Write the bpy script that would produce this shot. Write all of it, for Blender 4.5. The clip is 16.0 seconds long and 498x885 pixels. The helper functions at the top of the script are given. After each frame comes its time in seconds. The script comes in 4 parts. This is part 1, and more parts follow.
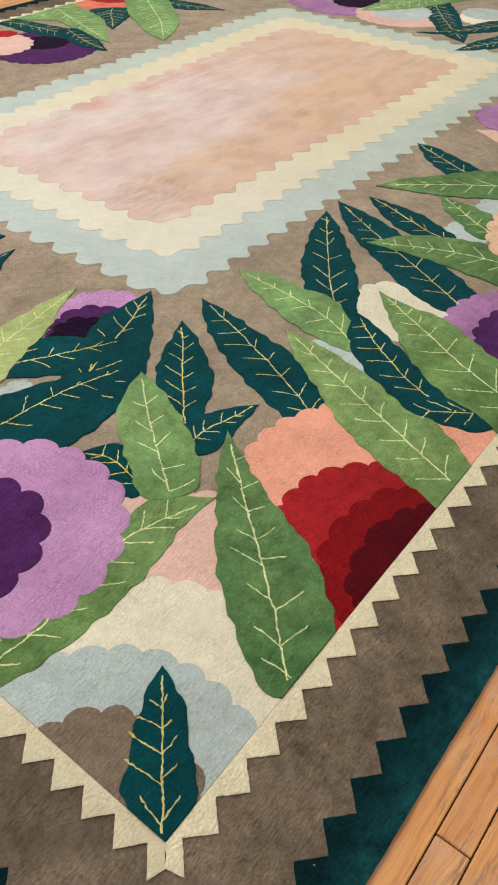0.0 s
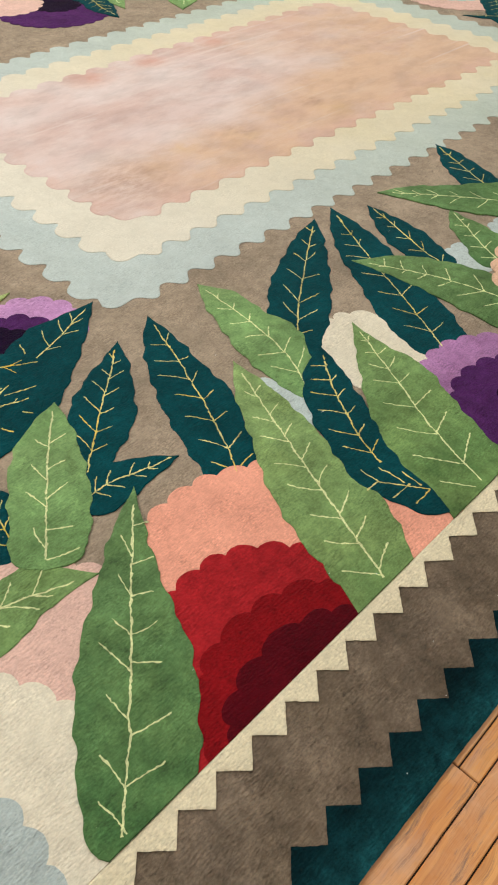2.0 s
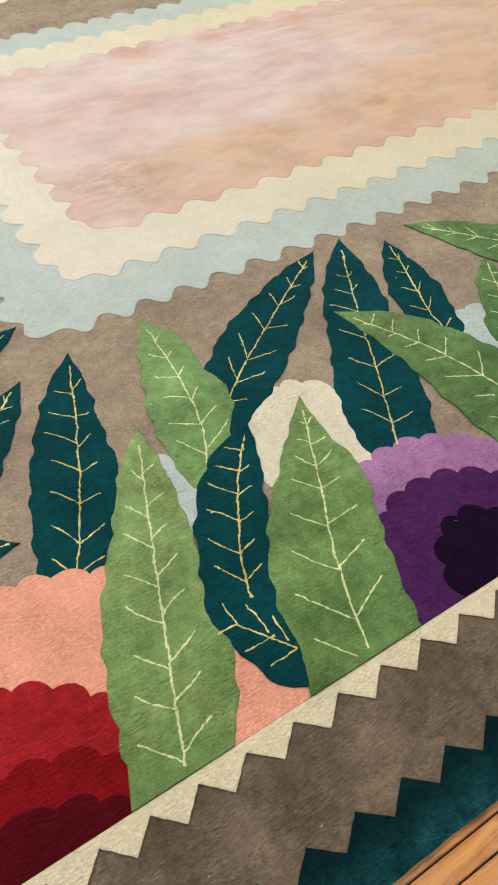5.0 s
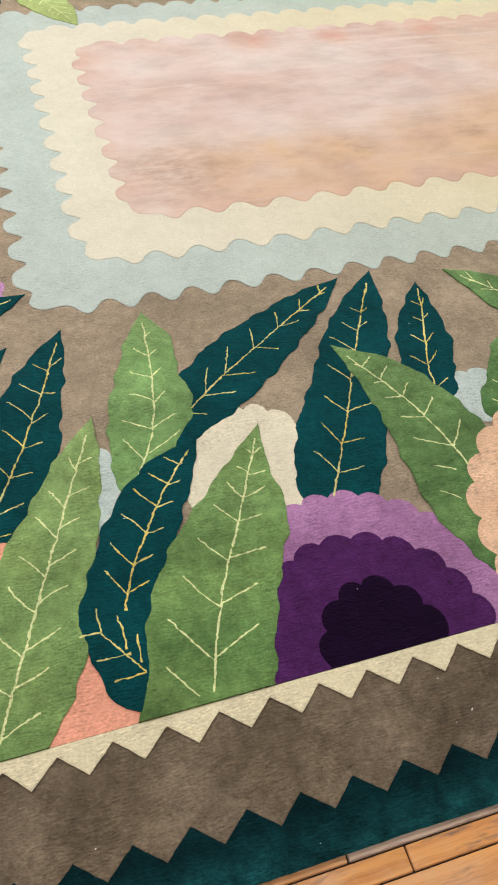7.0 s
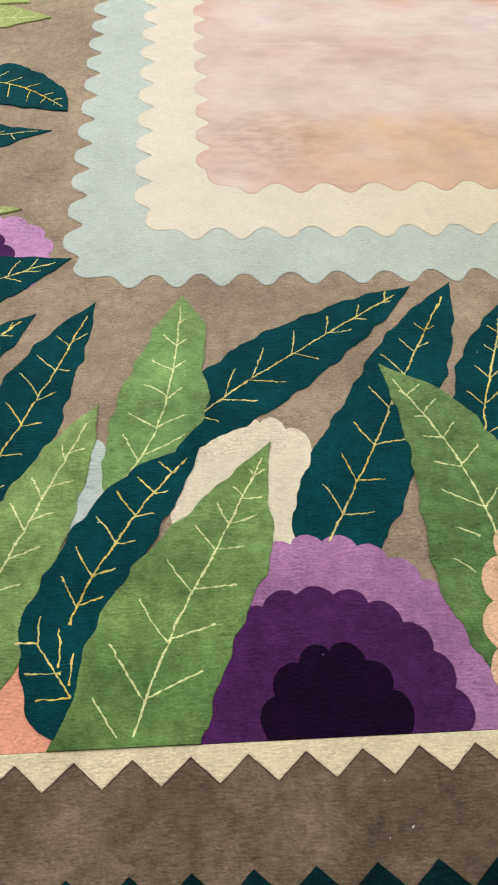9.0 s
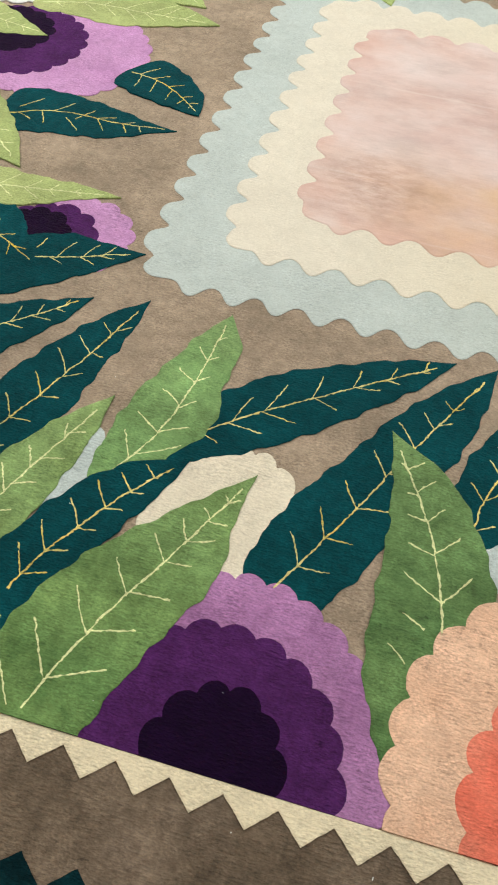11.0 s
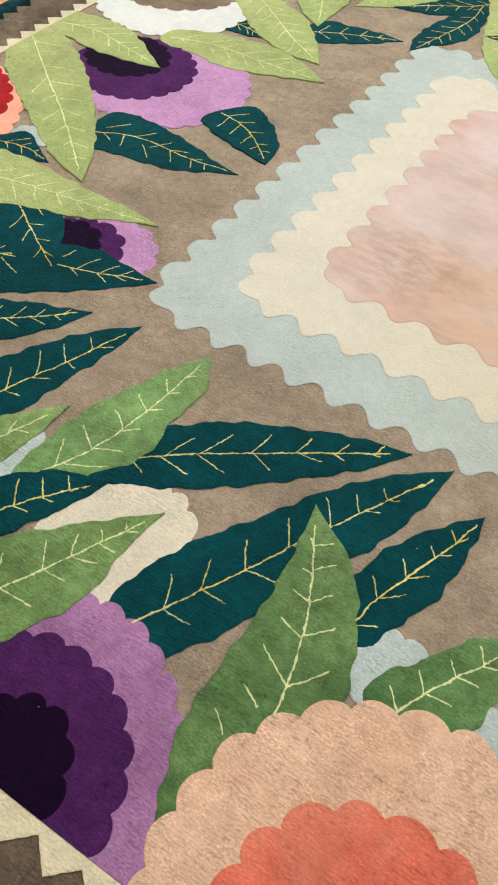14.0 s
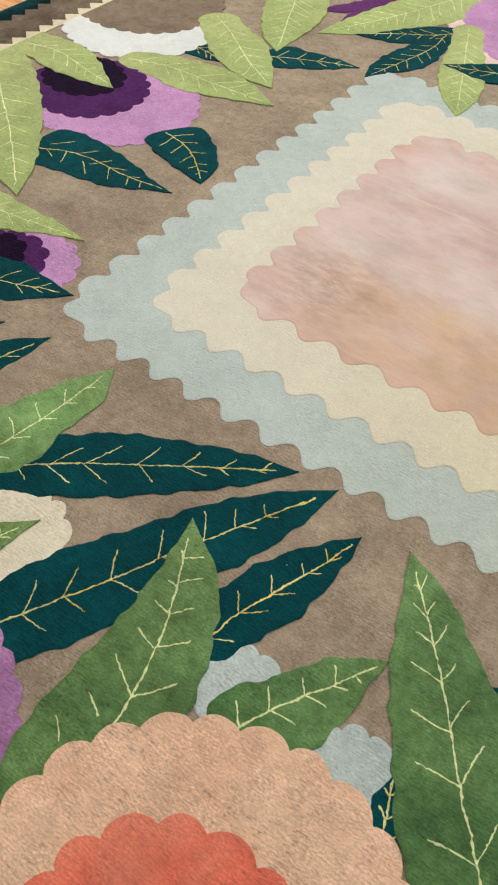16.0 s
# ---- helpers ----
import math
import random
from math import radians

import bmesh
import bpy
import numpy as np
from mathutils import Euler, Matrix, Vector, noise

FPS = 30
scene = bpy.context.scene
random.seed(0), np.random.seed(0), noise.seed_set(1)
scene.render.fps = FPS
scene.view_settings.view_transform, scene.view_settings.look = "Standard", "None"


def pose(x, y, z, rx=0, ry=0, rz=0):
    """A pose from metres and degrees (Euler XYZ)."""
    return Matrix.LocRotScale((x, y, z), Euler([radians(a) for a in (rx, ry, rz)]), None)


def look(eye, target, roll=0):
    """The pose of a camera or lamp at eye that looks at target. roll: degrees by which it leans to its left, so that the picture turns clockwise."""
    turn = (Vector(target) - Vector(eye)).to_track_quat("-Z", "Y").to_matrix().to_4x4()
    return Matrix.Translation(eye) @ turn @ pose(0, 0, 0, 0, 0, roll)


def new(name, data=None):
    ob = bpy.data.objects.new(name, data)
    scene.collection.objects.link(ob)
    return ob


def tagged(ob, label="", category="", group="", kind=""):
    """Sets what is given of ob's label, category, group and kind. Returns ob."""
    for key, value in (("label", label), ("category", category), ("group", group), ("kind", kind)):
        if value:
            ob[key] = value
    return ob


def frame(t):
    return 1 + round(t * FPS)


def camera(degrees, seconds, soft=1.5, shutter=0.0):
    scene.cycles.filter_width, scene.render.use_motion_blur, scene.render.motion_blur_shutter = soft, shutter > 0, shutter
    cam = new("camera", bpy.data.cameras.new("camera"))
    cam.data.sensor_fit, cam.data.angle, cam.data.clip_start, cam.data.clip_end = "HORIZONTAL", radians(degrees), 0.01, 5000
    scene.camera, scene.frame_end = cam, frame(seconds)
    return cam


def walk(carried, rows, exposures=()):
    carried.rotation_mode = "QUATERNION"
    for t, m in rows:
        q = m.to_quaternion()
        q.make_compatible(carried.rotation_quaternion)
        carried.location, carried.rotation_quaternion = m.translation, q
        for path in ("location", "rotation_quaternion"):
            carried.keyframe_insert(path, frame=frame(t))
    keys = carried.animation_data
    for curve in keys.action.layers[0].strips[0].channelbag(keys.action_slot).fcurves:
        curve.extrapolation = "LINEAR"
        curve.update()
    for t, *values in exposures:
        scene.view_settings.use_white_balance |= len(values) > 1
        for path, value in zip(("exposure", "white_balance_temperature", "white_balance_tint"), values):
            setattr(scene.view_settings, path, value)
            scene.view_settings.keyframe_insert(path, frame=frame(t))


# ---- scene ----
cam = camera(36.2, 16.0, 2.0)
PATH = [
    (0, (-0.337, -0.448, 1.537), (0.825, 0.446, 0.176), 0.7),
    (0.5, (-0.235, -0.467, 1.531), (0.918, 0.439, 0.171), 0.5),
    (1, (-0.088, -0.47, 1.521), (1.038, 0.443, 0.144), 1.2),
    (1.5, (0.054, -0.468, 1.492), (1.148, 0.465, 0.102), 1.9),
    (2, (0.203, -0.436, 1.468), (1.258, 0.51, 0.057), 2.6),
    (2.5, (0.393, -0.403, 1.497), (1.41, 0.556, 0.066), 3.4),
    (3, (0.519, -0.392, 1.488), (1.493, 0.593, 0.045), 3.3),
    (3.5, (0.632, -0.372, 1.494), (1.564, 0.645, 0.045), 4.1),
    (4, (0.779, -0.387, 1.472), (1.615, 0.694, 0.013), 3.7),
    (4.5, (0.893, -0.425, 1.454), (1.672, 0.681, -0.02), 2.4),
    (5, (1.012, -0.446, 1.436), (1.76, 0.663, -0.05), 1.3),
    (5.2, (1.072, -0.449, 1.419), (1.811, 0.666, -0.067), 1.4),
    (7.3, (1.483, -0.559, 1.533), (1.87, 0.646, -0.016), 4.9),
    (7.5, (1.508, -0.559, 1.525), (1.85, 0.648, -0.032), 4.8),
    (8, (1.59, -0.508, 1.498), (1.84, 0.693, -0.082), 4.1),
    (8.5, (1.698, -0.42, 1.487), (1.868, 0.765, -0.116), 3.0),
    (9, (1.794, -0.375, 1.493), (1.894, 0.787, -0.132), 2.2),
    (9.2, (1.831, -0.367, 1.496), (1.896, 0.792, -0.133), 2.1),
    (11.3, (2.143, -0.3, 1.561), (1.883, 0.845, -0.058), 5.9),
    (11.5, (2.171, -0.257, 1.55), (1.884, 0.883, -0.069), 5.9),
    (12, (2.209, -0.168, 1.55), (1.879, 0.959, -0.069), 7.1),
    (12.5, (2.275, -0.119, 1.552), (1.87, 0.976, -0.072), 6.6),
    (13, (2.38, -0.104, 1.576), (1.918, 0.973, -0.045), 6.7),
    (13.5, (2.495, -0.089, 1.592), (1.97, 0.978, -0.016), 6.3),
    (14, (2.585, -0.092, 1.626), (2.003, 0.975, 0.038), 5.2),
    (14.5, (2.652, -0.084, 1.631), (2.049, 0.99, 0.055), 5.2),
    (15, (2.727, -0.058, 1.621), (2.106, 1.018, 0.054), 4.9),
    (15.5, (2.794, 0.011, 1.621), (2.154, 1.087, 0.061), 4.8),
    (16, (2.901, 0.093, 1.645), (2.243, 1.161, 0.087), 4.9),
]

walk(cam, [(t, look(eye, target, roll)) for t, eye, target, roll in PATH], [(0, -0.05), (5, -0.02), (8, 0.03), (12.5, 0.0), (14.5, -0.06), (16, -0.2)])

# ---- light: a closed room, lit by soft lamps at its ceiling ----
world = bpy.data.worlds.new("world")
world.use_nodes = True
world.node_tree.nodes["Background"].inputs["Color"].default_value = (1.0, 0.98, 0.95, 1)
world.node_tree.nodes["Background"].inputs["Strength"].default_value = 0.05
scene.world = world
ROOM = (-4.0, -4.5, 10.5, 9.0, 3.6)


def ceiling_lamp(x, y, sx, sy, watts):
    data = bpy.data.lights.new("ceiling_light", "AREA")
    data.shape, data.size, data.size_y, data.energy, data.color = "RECTANGLE", sx, sy, watts, (0.99, 1.0, 0.955)
    ob = new("ceiling_light", data)
    ob.matrix_world = pose(x, y, ROOM[4] - 0.08)
    return ob


for lx in (-1.6, 1.4, 4.4, 7.4):
    for ly, watts in ((-1.2, 26.5), (2.0, 45), (5.2, 60)):
        ceiling_lamp(lx, ly, 1.2, 1.2, watts * ((0.65 if ly < 0 else 1.75) if lx < 0 else 1.0))


# ---- materials ----
def nodes_of(name):
    m = bpy.data.materials.new(name)
    m.use_nodes = True
    return m, m.node_tree.nodes, m.node_tree.links, m.node_tree.nodes["Principled BSDF"]


def noise_node(N, K, vec, scale, detail=3.0, rough=0.55, stretch=None):
    n = N.new("ShaderNodeTexNoise")
    n.inputs["Scale"].default_value, n.inputs["Detail"].default_value, n.inputs["Roughness"].default_value = scale, detail, rough
    if stretch:
        mp = N.new("ShaderNodeMapping")
        mp.inputs["Scale"].default_value = stretch
        K.new(vec, mp.inputs["Vector"])
        vec = mp.outputs["Vector"]
    K.new(vec, n.inputs["Vector"])
    return n.outputs["Fac"]


def ramp_value(N, K, fac, lo, hi, a=0.3, b=0.7):
    r = N.new("ShaderNodeMapRange")
    r.inputs["From Min"].default_value, r.inputs["From Max"].default_value = a, b
    r.inputs["To Min"].default_value, r.inputs["To Max"].default_value = lo, hi
    K.new(fac, r.inputs["Value"])
    return r.outputs["Result"]


def times(N, K, a, b):
    m = N.new("ShaderNodeMath")
    m.operation = "MULTIPLY"
    K.new(a, m.inputs[0])
    if isinstance(b, float):
        m.inputs[1].default_value = b
    else:
        K.new(b, m.inputs[1])
    return m.outputs[0]


def mixed(N, K, fac, a, b):
    m = N.new("ShaderNodeMix")
    m.data_type = "RGBA"
    if isinstance(fac, float):
        m.inputs[0].default_value = fac
    else:
        K.new(fac, m.inputs[0])
    for sock, v in ((m.inputs[6], a), (m.inputs[7], b)):
        if isinstance(v, tuple):
            sock.default_value = (*v, 1)
        else:
            K.new(v, sock)
    return m.outputs[2]


def wool(name, col, tip=None, cloud=0.16, patch=None, sheen=0.02, toward=None, grain=1.0, nap_sheen=None):
    """Cut wool pile: mottled dye, a fine grain of tufts, faint rows of knots along x. tip: a second dye towards a leaf's tip; patch: a second dye in clouds."""
    m, N, K, P = nodes_of(name)
    co = N.new("ShaderNodeTexCoord").outputs["Object"]
    base = col
    if tip:
        at = N.new("ShaderNodeAttribute")
        at.attribute_name = "along"
        base = mixed(N, K, at.outputs["Fac"], col, tip)
    if patch and toward:
        sep = N.new("ShaderNodeSeparateXYZ")
        K.new(co, sep.inputs[0])
        near = times(N, K, ramp_value(N, K, sep.outputs["X"], 0.0, 1.0, *toward), ramp_value(N, K, noise_node(N, K, co, 3.0, 4), 0.6, 1.0))
        base = mixed(N, K, near, base, patch)
    elif patch:
        base = mixed(N, K, ramp_value(N, K, noise_node(N, K, co, 5.5, 4), 0.0, 1.0, 0.42, 0.68), base, patch)
    # Lit sheen of the nap rolling over the rug's edge, painted as lighter dye.
    if nap_sheen:
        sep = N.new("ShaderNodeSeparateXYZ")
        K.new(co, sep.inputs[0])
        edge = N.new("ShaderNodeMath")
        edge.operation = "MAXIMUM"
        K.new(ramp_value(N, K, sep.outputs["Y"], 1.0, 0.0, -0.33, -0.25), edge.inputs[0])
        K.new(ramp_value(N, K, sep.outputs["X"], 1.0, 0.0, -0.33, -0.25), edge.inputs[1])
        base = mixed(N, K, times(N, K, edge.outputs[0], ramp_value(N, K, noise_node(N, K, co, 18.0, 6, 0.7), 0.15, 1.0, 0.36, 0.62)), base, nap_sheen)
    big = times(N, K, ramp_value(N, K, noise_node(N, K, co, 7.0, 6, 0.65), 1 - cloud, 1 + cloud), ramp_value(N, K, noise_node(N, K, co, 2.1, 3), 1 - 0.5 * cloud, 1 + 0.5 * cloud))
    mid = ramp_value(N, K, noise_node(N, K, co, 34.0, 5, 0.7), 1 - 0.9 * cloud, 1 + 0.8 * cloud)
    worn = ramp_value(N, K, noise_node(N, K, co, 9.0, 4, 0.6), 0.0, 1.0, 0.42, 0.66)
    dash = noise_node(N, K, co, 1.0, 3, 0.6, (48, 170, 1))
    rows = N.new("ShaderNodeMix")
    K.new(worn, rows.inputs[0])
    K.new(ramp_value(N, K, dash, 1 - 0.05 * grain, 1 + 0.05 * grain), rows.inputs[2])
    K.new(ramp_value(N, K, dash, 1 - 0.3 * grain, 1 + 0.12 * grain, 0.28, 0.58), rows.inputs[3])
    rows = rows.outputs[0]
    scuff = N.new("ShaderNodeMix")
    K.new(ramp_value(N, K, noise_node(N, K, co, 13.0, 4, 0.6), 0.4, 1.0, 0.4, 0.62), scuff.inputs[0])
    scuff.inputs[2].default_value = 1.0
    K.new(ramp_value(N, K, noise_node(N, K, co, 1.0, 3, 0.65, (125, 210, 1)), 1 - 0.34 * grain, 1 + 0.3 * grain), scuff.inputs[3])
    tuft = scuff.outputs[0]
    one = N.new("ShaderNodeObjectInfo").outputs["Random"]
    own = ramp_value(N, K, one, 0.94, 1.06, 0.0, 1.0)
    pits = times(N, K, ramp_value(N, K, noise_node(N, K, co, 1.0, 5, 0.7, (38, 80, 1)), 0.0, 1.0, 0.56, 0.66), ramp_value(N, K, noise_node(N, K, co, 3.7, 3, 0.5), 0.0, 0.7, 0.5, 0.66))
    pitted = ramp_value(N, K, pits, 1.0, 1.0 - 0.75 * grain * grain, 0.0, 1.0)
    v = times(N, K, times(N, K, times(N, K, times(N, K, big, mid), pitted), times(N, K, rows, tuft)), own)
    mul = N.new("ShaderNodeMix")
    mul.data_type, mul.blend_type = "RGBA", "MULTIPLY"
    mul.inputs[0].default_value = 1.0
    if isinstance(base, tuple):
        mul.inputs[6].default_value = (*base, 1)
    else:
        K.new(base, mul.inputs[6])
    comb = N.new("ShaderNodeCombineColor")
    for k in range(3):
        K.new(v, comb.inputs[k])
    K.new(comb.outputs[0], mul.inputs[7])
    K.new(mul.outputs[2], P.inputs["Base Color"])
    P.inputs["Roughness"].default_value = 0.92
    P.inputs["Specular IOR Level"].default_value = 0.06
    P.inputs["Sheen Weight"].default_value = sheen
    P.inputs["Sheen Roughness"].default_value = 0.45
    bump = N.new("ShaderNodeBump")
    bump.inputs["Strength"].default_value, bump.inputs["Distance"].default_value = 1.0, 0.0006 + 0.0048 * grain
    hsum = N.new("ShaderNodeMath")
    hsum.operation = "ADD"
    K.new(times(N, K, noise_node(N, K, co, 1.0, 3, 0.6, (140, 220, 1)), 0.9), hsum.inputs[0])
    K.new(times(N, K, times(N, K, dash, 1.5), ramp_value(N, K, worn, 0.35, 1.0, 0.0, 1.0)), hsum.inputs[1])
    dents = times(N, K, ramp_value(N, K, noise_node(N, K, co, 1.0, 4, 0.6, (42, 95, 1)), 0.0, 0.45 * grain, 0.3, 0.62), ramp_value(N, K, noise_node(N, K, co, 5.0, 4, 0.6), 0.1, 1.0, 0.45, 0.62))
    total = N.new("ShaderNodeMath")
    total.operation = "ADD"
    K.new(hsum.outputs[0], total.inputs[0])
    K.new(dents, total.inputs[1])
    K.new(total.outputs[0], bump.inputs["Height"])
    K.new(bump.outputs["Normal"], P.inputs["Normal"])
    return m


def centre_wool():
    """The hand-dyed centre: rose and white clouds in brushed strokes, turning to apricot towards one long side and one end."""
    m, N, K, P = nodes_of("wool_centre")
    co = N.new("ShaderNodeTexCoord").outputs["Object"]
    sep = N.new("ShaderNodeSeparateXYZ")
    K.new(co, sep.inputs[0])
    strokes = noise_node(N, K, co, 1.0, 4, 0.5, (1.3, 3.4, 1))
    clouds = noise_node(N, K, co, 1.9, 4, 0.5)
    base = mixed(N, K, ramp_value(N, K, strokes, 0, 1, 0.42, 0.58), (0.53, 0.40, 0.37), (0.555, 0.445, 0.425))
    base = mixed(N, K, ramp_value(N, K, clouds, 0, 0.75, 0.46, 0.62), base, (0.585, 0.505, 0.49))
    toward = N.new("ShaderNodeMath")
    toward.operation = "ADD"
    K.new(times(N, K, ramp_value(N, K, sep.outputs["Y"], 0.95, 0.0, 1.95, 2.35), ramp_value(N, K, sep.outputs["X"], 0.45, 1.0, 1.9, 2.5)), toward.inputs[0])
    K.new(ramp_value(N, K, sep.outputs["X"], 0.0, 0.85, 2.9, 4.2), toward.inputs[1])
    shifted = times(N, K, toward.outputs[0], ramp_value(N, K, noise_node(N, K, co, 2.6, 5, 0.65), 0.35, 1.15))
    base = mixed(N, K, ramp_value(N, K, shifted, 0, 0.95, 0.12, 0.8), base, (0.545, 0.375, 0.26))
    blotch = times(N, K, ramp_value(N, K, noise_node(N, K, co, 4.6, 5, 0.6, (0.8, 1.5, 1)), 0.0, 0.5, 0.47, 0.66), ramp_value(N, K, noise_node(N, K, co, 1.1, 2), 0.3, 1.0, 0.4, 0.6))
    base = mixed(N, K, blotch, base, (0.49, 0.335, 0.28))
    bright = times(N, K, ramp_value(N, K, noise_node(N, K, co, 1.0, 4, 0.6, (2.6, 4.5, 1)), 0.0, 0.6, 0.5, 0.66), ramp_value(N, K, toward.outputs[0], 1.0, 0.25, 0.2, 0.8))
    base = mixed(N, K, bright, base, (0.63, 0.555, 0.54))
    base = mixed(N, K, ramp_value(N, K, noise_node(N, K, co, 1.0, 3, 0.4, (0.5, 22, 1)), 0, 0.55, 0.62, 0.7), base, (0.62, 0.53, 0.5))
    for axis, lo, hi in (("Y", 2.99, 2.80), ("X", 1.80, 2.02), ("Y", 1.70, 1.82)):
        rim = times(N, K, ramp_value(N, K, sep.outputs[axis], 0.0, 1.0, hi, lo), ramp_value(N, K, noise_node(N, K, co, 4.4, 4, 0.6), 0.05, 0.6, 0.42, 0.62))
        base = mixed(N, K, rim, base, (0.53, 0.35, 0.295))
    for sx, sy, size in ((2.62, 2.94, 0.16), (3.02, 2.95, 0.13), (3.5, 2.96, 0.12)):
        dist = N.new("ShaderNodeVectorMath")
        dist.operation = "DISTANCE"
        K.new(co, dist.inputs[0])
        dist.inputs[1].default_value = (sx, sy, 0.003)
        base = mixed(N, K, times(N, K, ramp_value(N, K, dist.outputs["Value"], 0.75, 0.0, 0.0, size), ramp_value(N, K, noise_node(N, K, co, 8.0, 4), 0.4, 1.0)), base, (0.53, 0.26, 0.19))
    for sx, sy, size in ((2.75, 1.93, 0.13), (2.42, 2.02, 0.1), (3.3, 1.86, 0.12)):
        dist = N.new("ShaderNodeVectorMath")
        dist.operation = "DISTANCE"
        K.new(co, dist.inputs[0])
        dist.inputs[1].default_value = (sx, sy, 0.003)
        base = mixed(N, K, times(N, K, ramp_value(N, K, dist.outputs["Value"], 0.4, 0.0, 0.0, size), ramp_value(N, K, noise_node(N, K, co, 9.0, 4), 0.1, 1.0, 0.4, 0.6)), base, (0.56, 0.38, 0.17))
    for sx, sy, size, power in ((2.02, 1.93, 0.27, 0.75), (3.25, 2.0, 0.09, 0.7), (2.75, 1.98, 0.12, 0.45)):
        dist = N.new("ShaderNodeVectorMath")
        dist.operation = "DISTANCE"
        K.new(co, dist.inputs[0])
        dist.inputs[1].default_value = (sx, sy, 0.003)
        spot = ramp_value(N, K, dist.outputs["Value"], power, 0.0, 0.0, size)
        spot = times(N, K, spot, ramp_value(N, K, noise_node(N, K, co, 22.0, 7, 0.75, (0.6, 1.6, 1)), 0.0, 1.0, 0.42, 0.66))
        base = mixed(N, K, spot, base, (0.27, 0.16, 0.115))
    wear = ramp_value(N, K, noise_node(N, K, co, 5.0, 6, 0.65, (0.8, 1.5, 1)), 0.80, 0.93, 0.36, 0.56)
    rows = ramp_value(N, K, noise_node(N, K, co, 1.0, 3, 0.6, (16, 170, 1)), 0.95, 1.05)
    tuft = ramp_value(N, K, noise_node(N, K, co, 320.0, 2, 0.6), 0.95, 1.05)
    v = times(N, K, times(N, K, wear, rows), tuft)
    mul = N.new("ShaderNodeMix")
    mul.data_type, mul.blend_type = "RGBA", "MULTIPLY"
    mul.inputs[0].default_value = 1.0
    K.new(base, mul.inputs[6])
    comb = N.new("ShaderNodeCombineColor")
    for k in range(3):
        K.new(v, comb.inputs[k])
    K.new(comb.outputs[0], mul.inputs[7])
    K.new(mul.outputs[2], P.inputs["Base Color"])
    P.inputs["Roughness"].default_value, P.inputs["Specular IOR Level"].default_value = 0.92, 0.25
    P.inputs["Sheen Weight"].default_value = 0.06
    bump = N.new("ShaderNodeBump")
    bump.inputs["Strength"].default_value, bump.inputs["Distance"].default_value = 0.4, 0.004
    K.new(noise_node(N, K, co, 240.0, 3, 0.65), bump.inputs["Height"])
    K.new(bump.outputs["Normal"], P.inputs["Normal"])
    return m


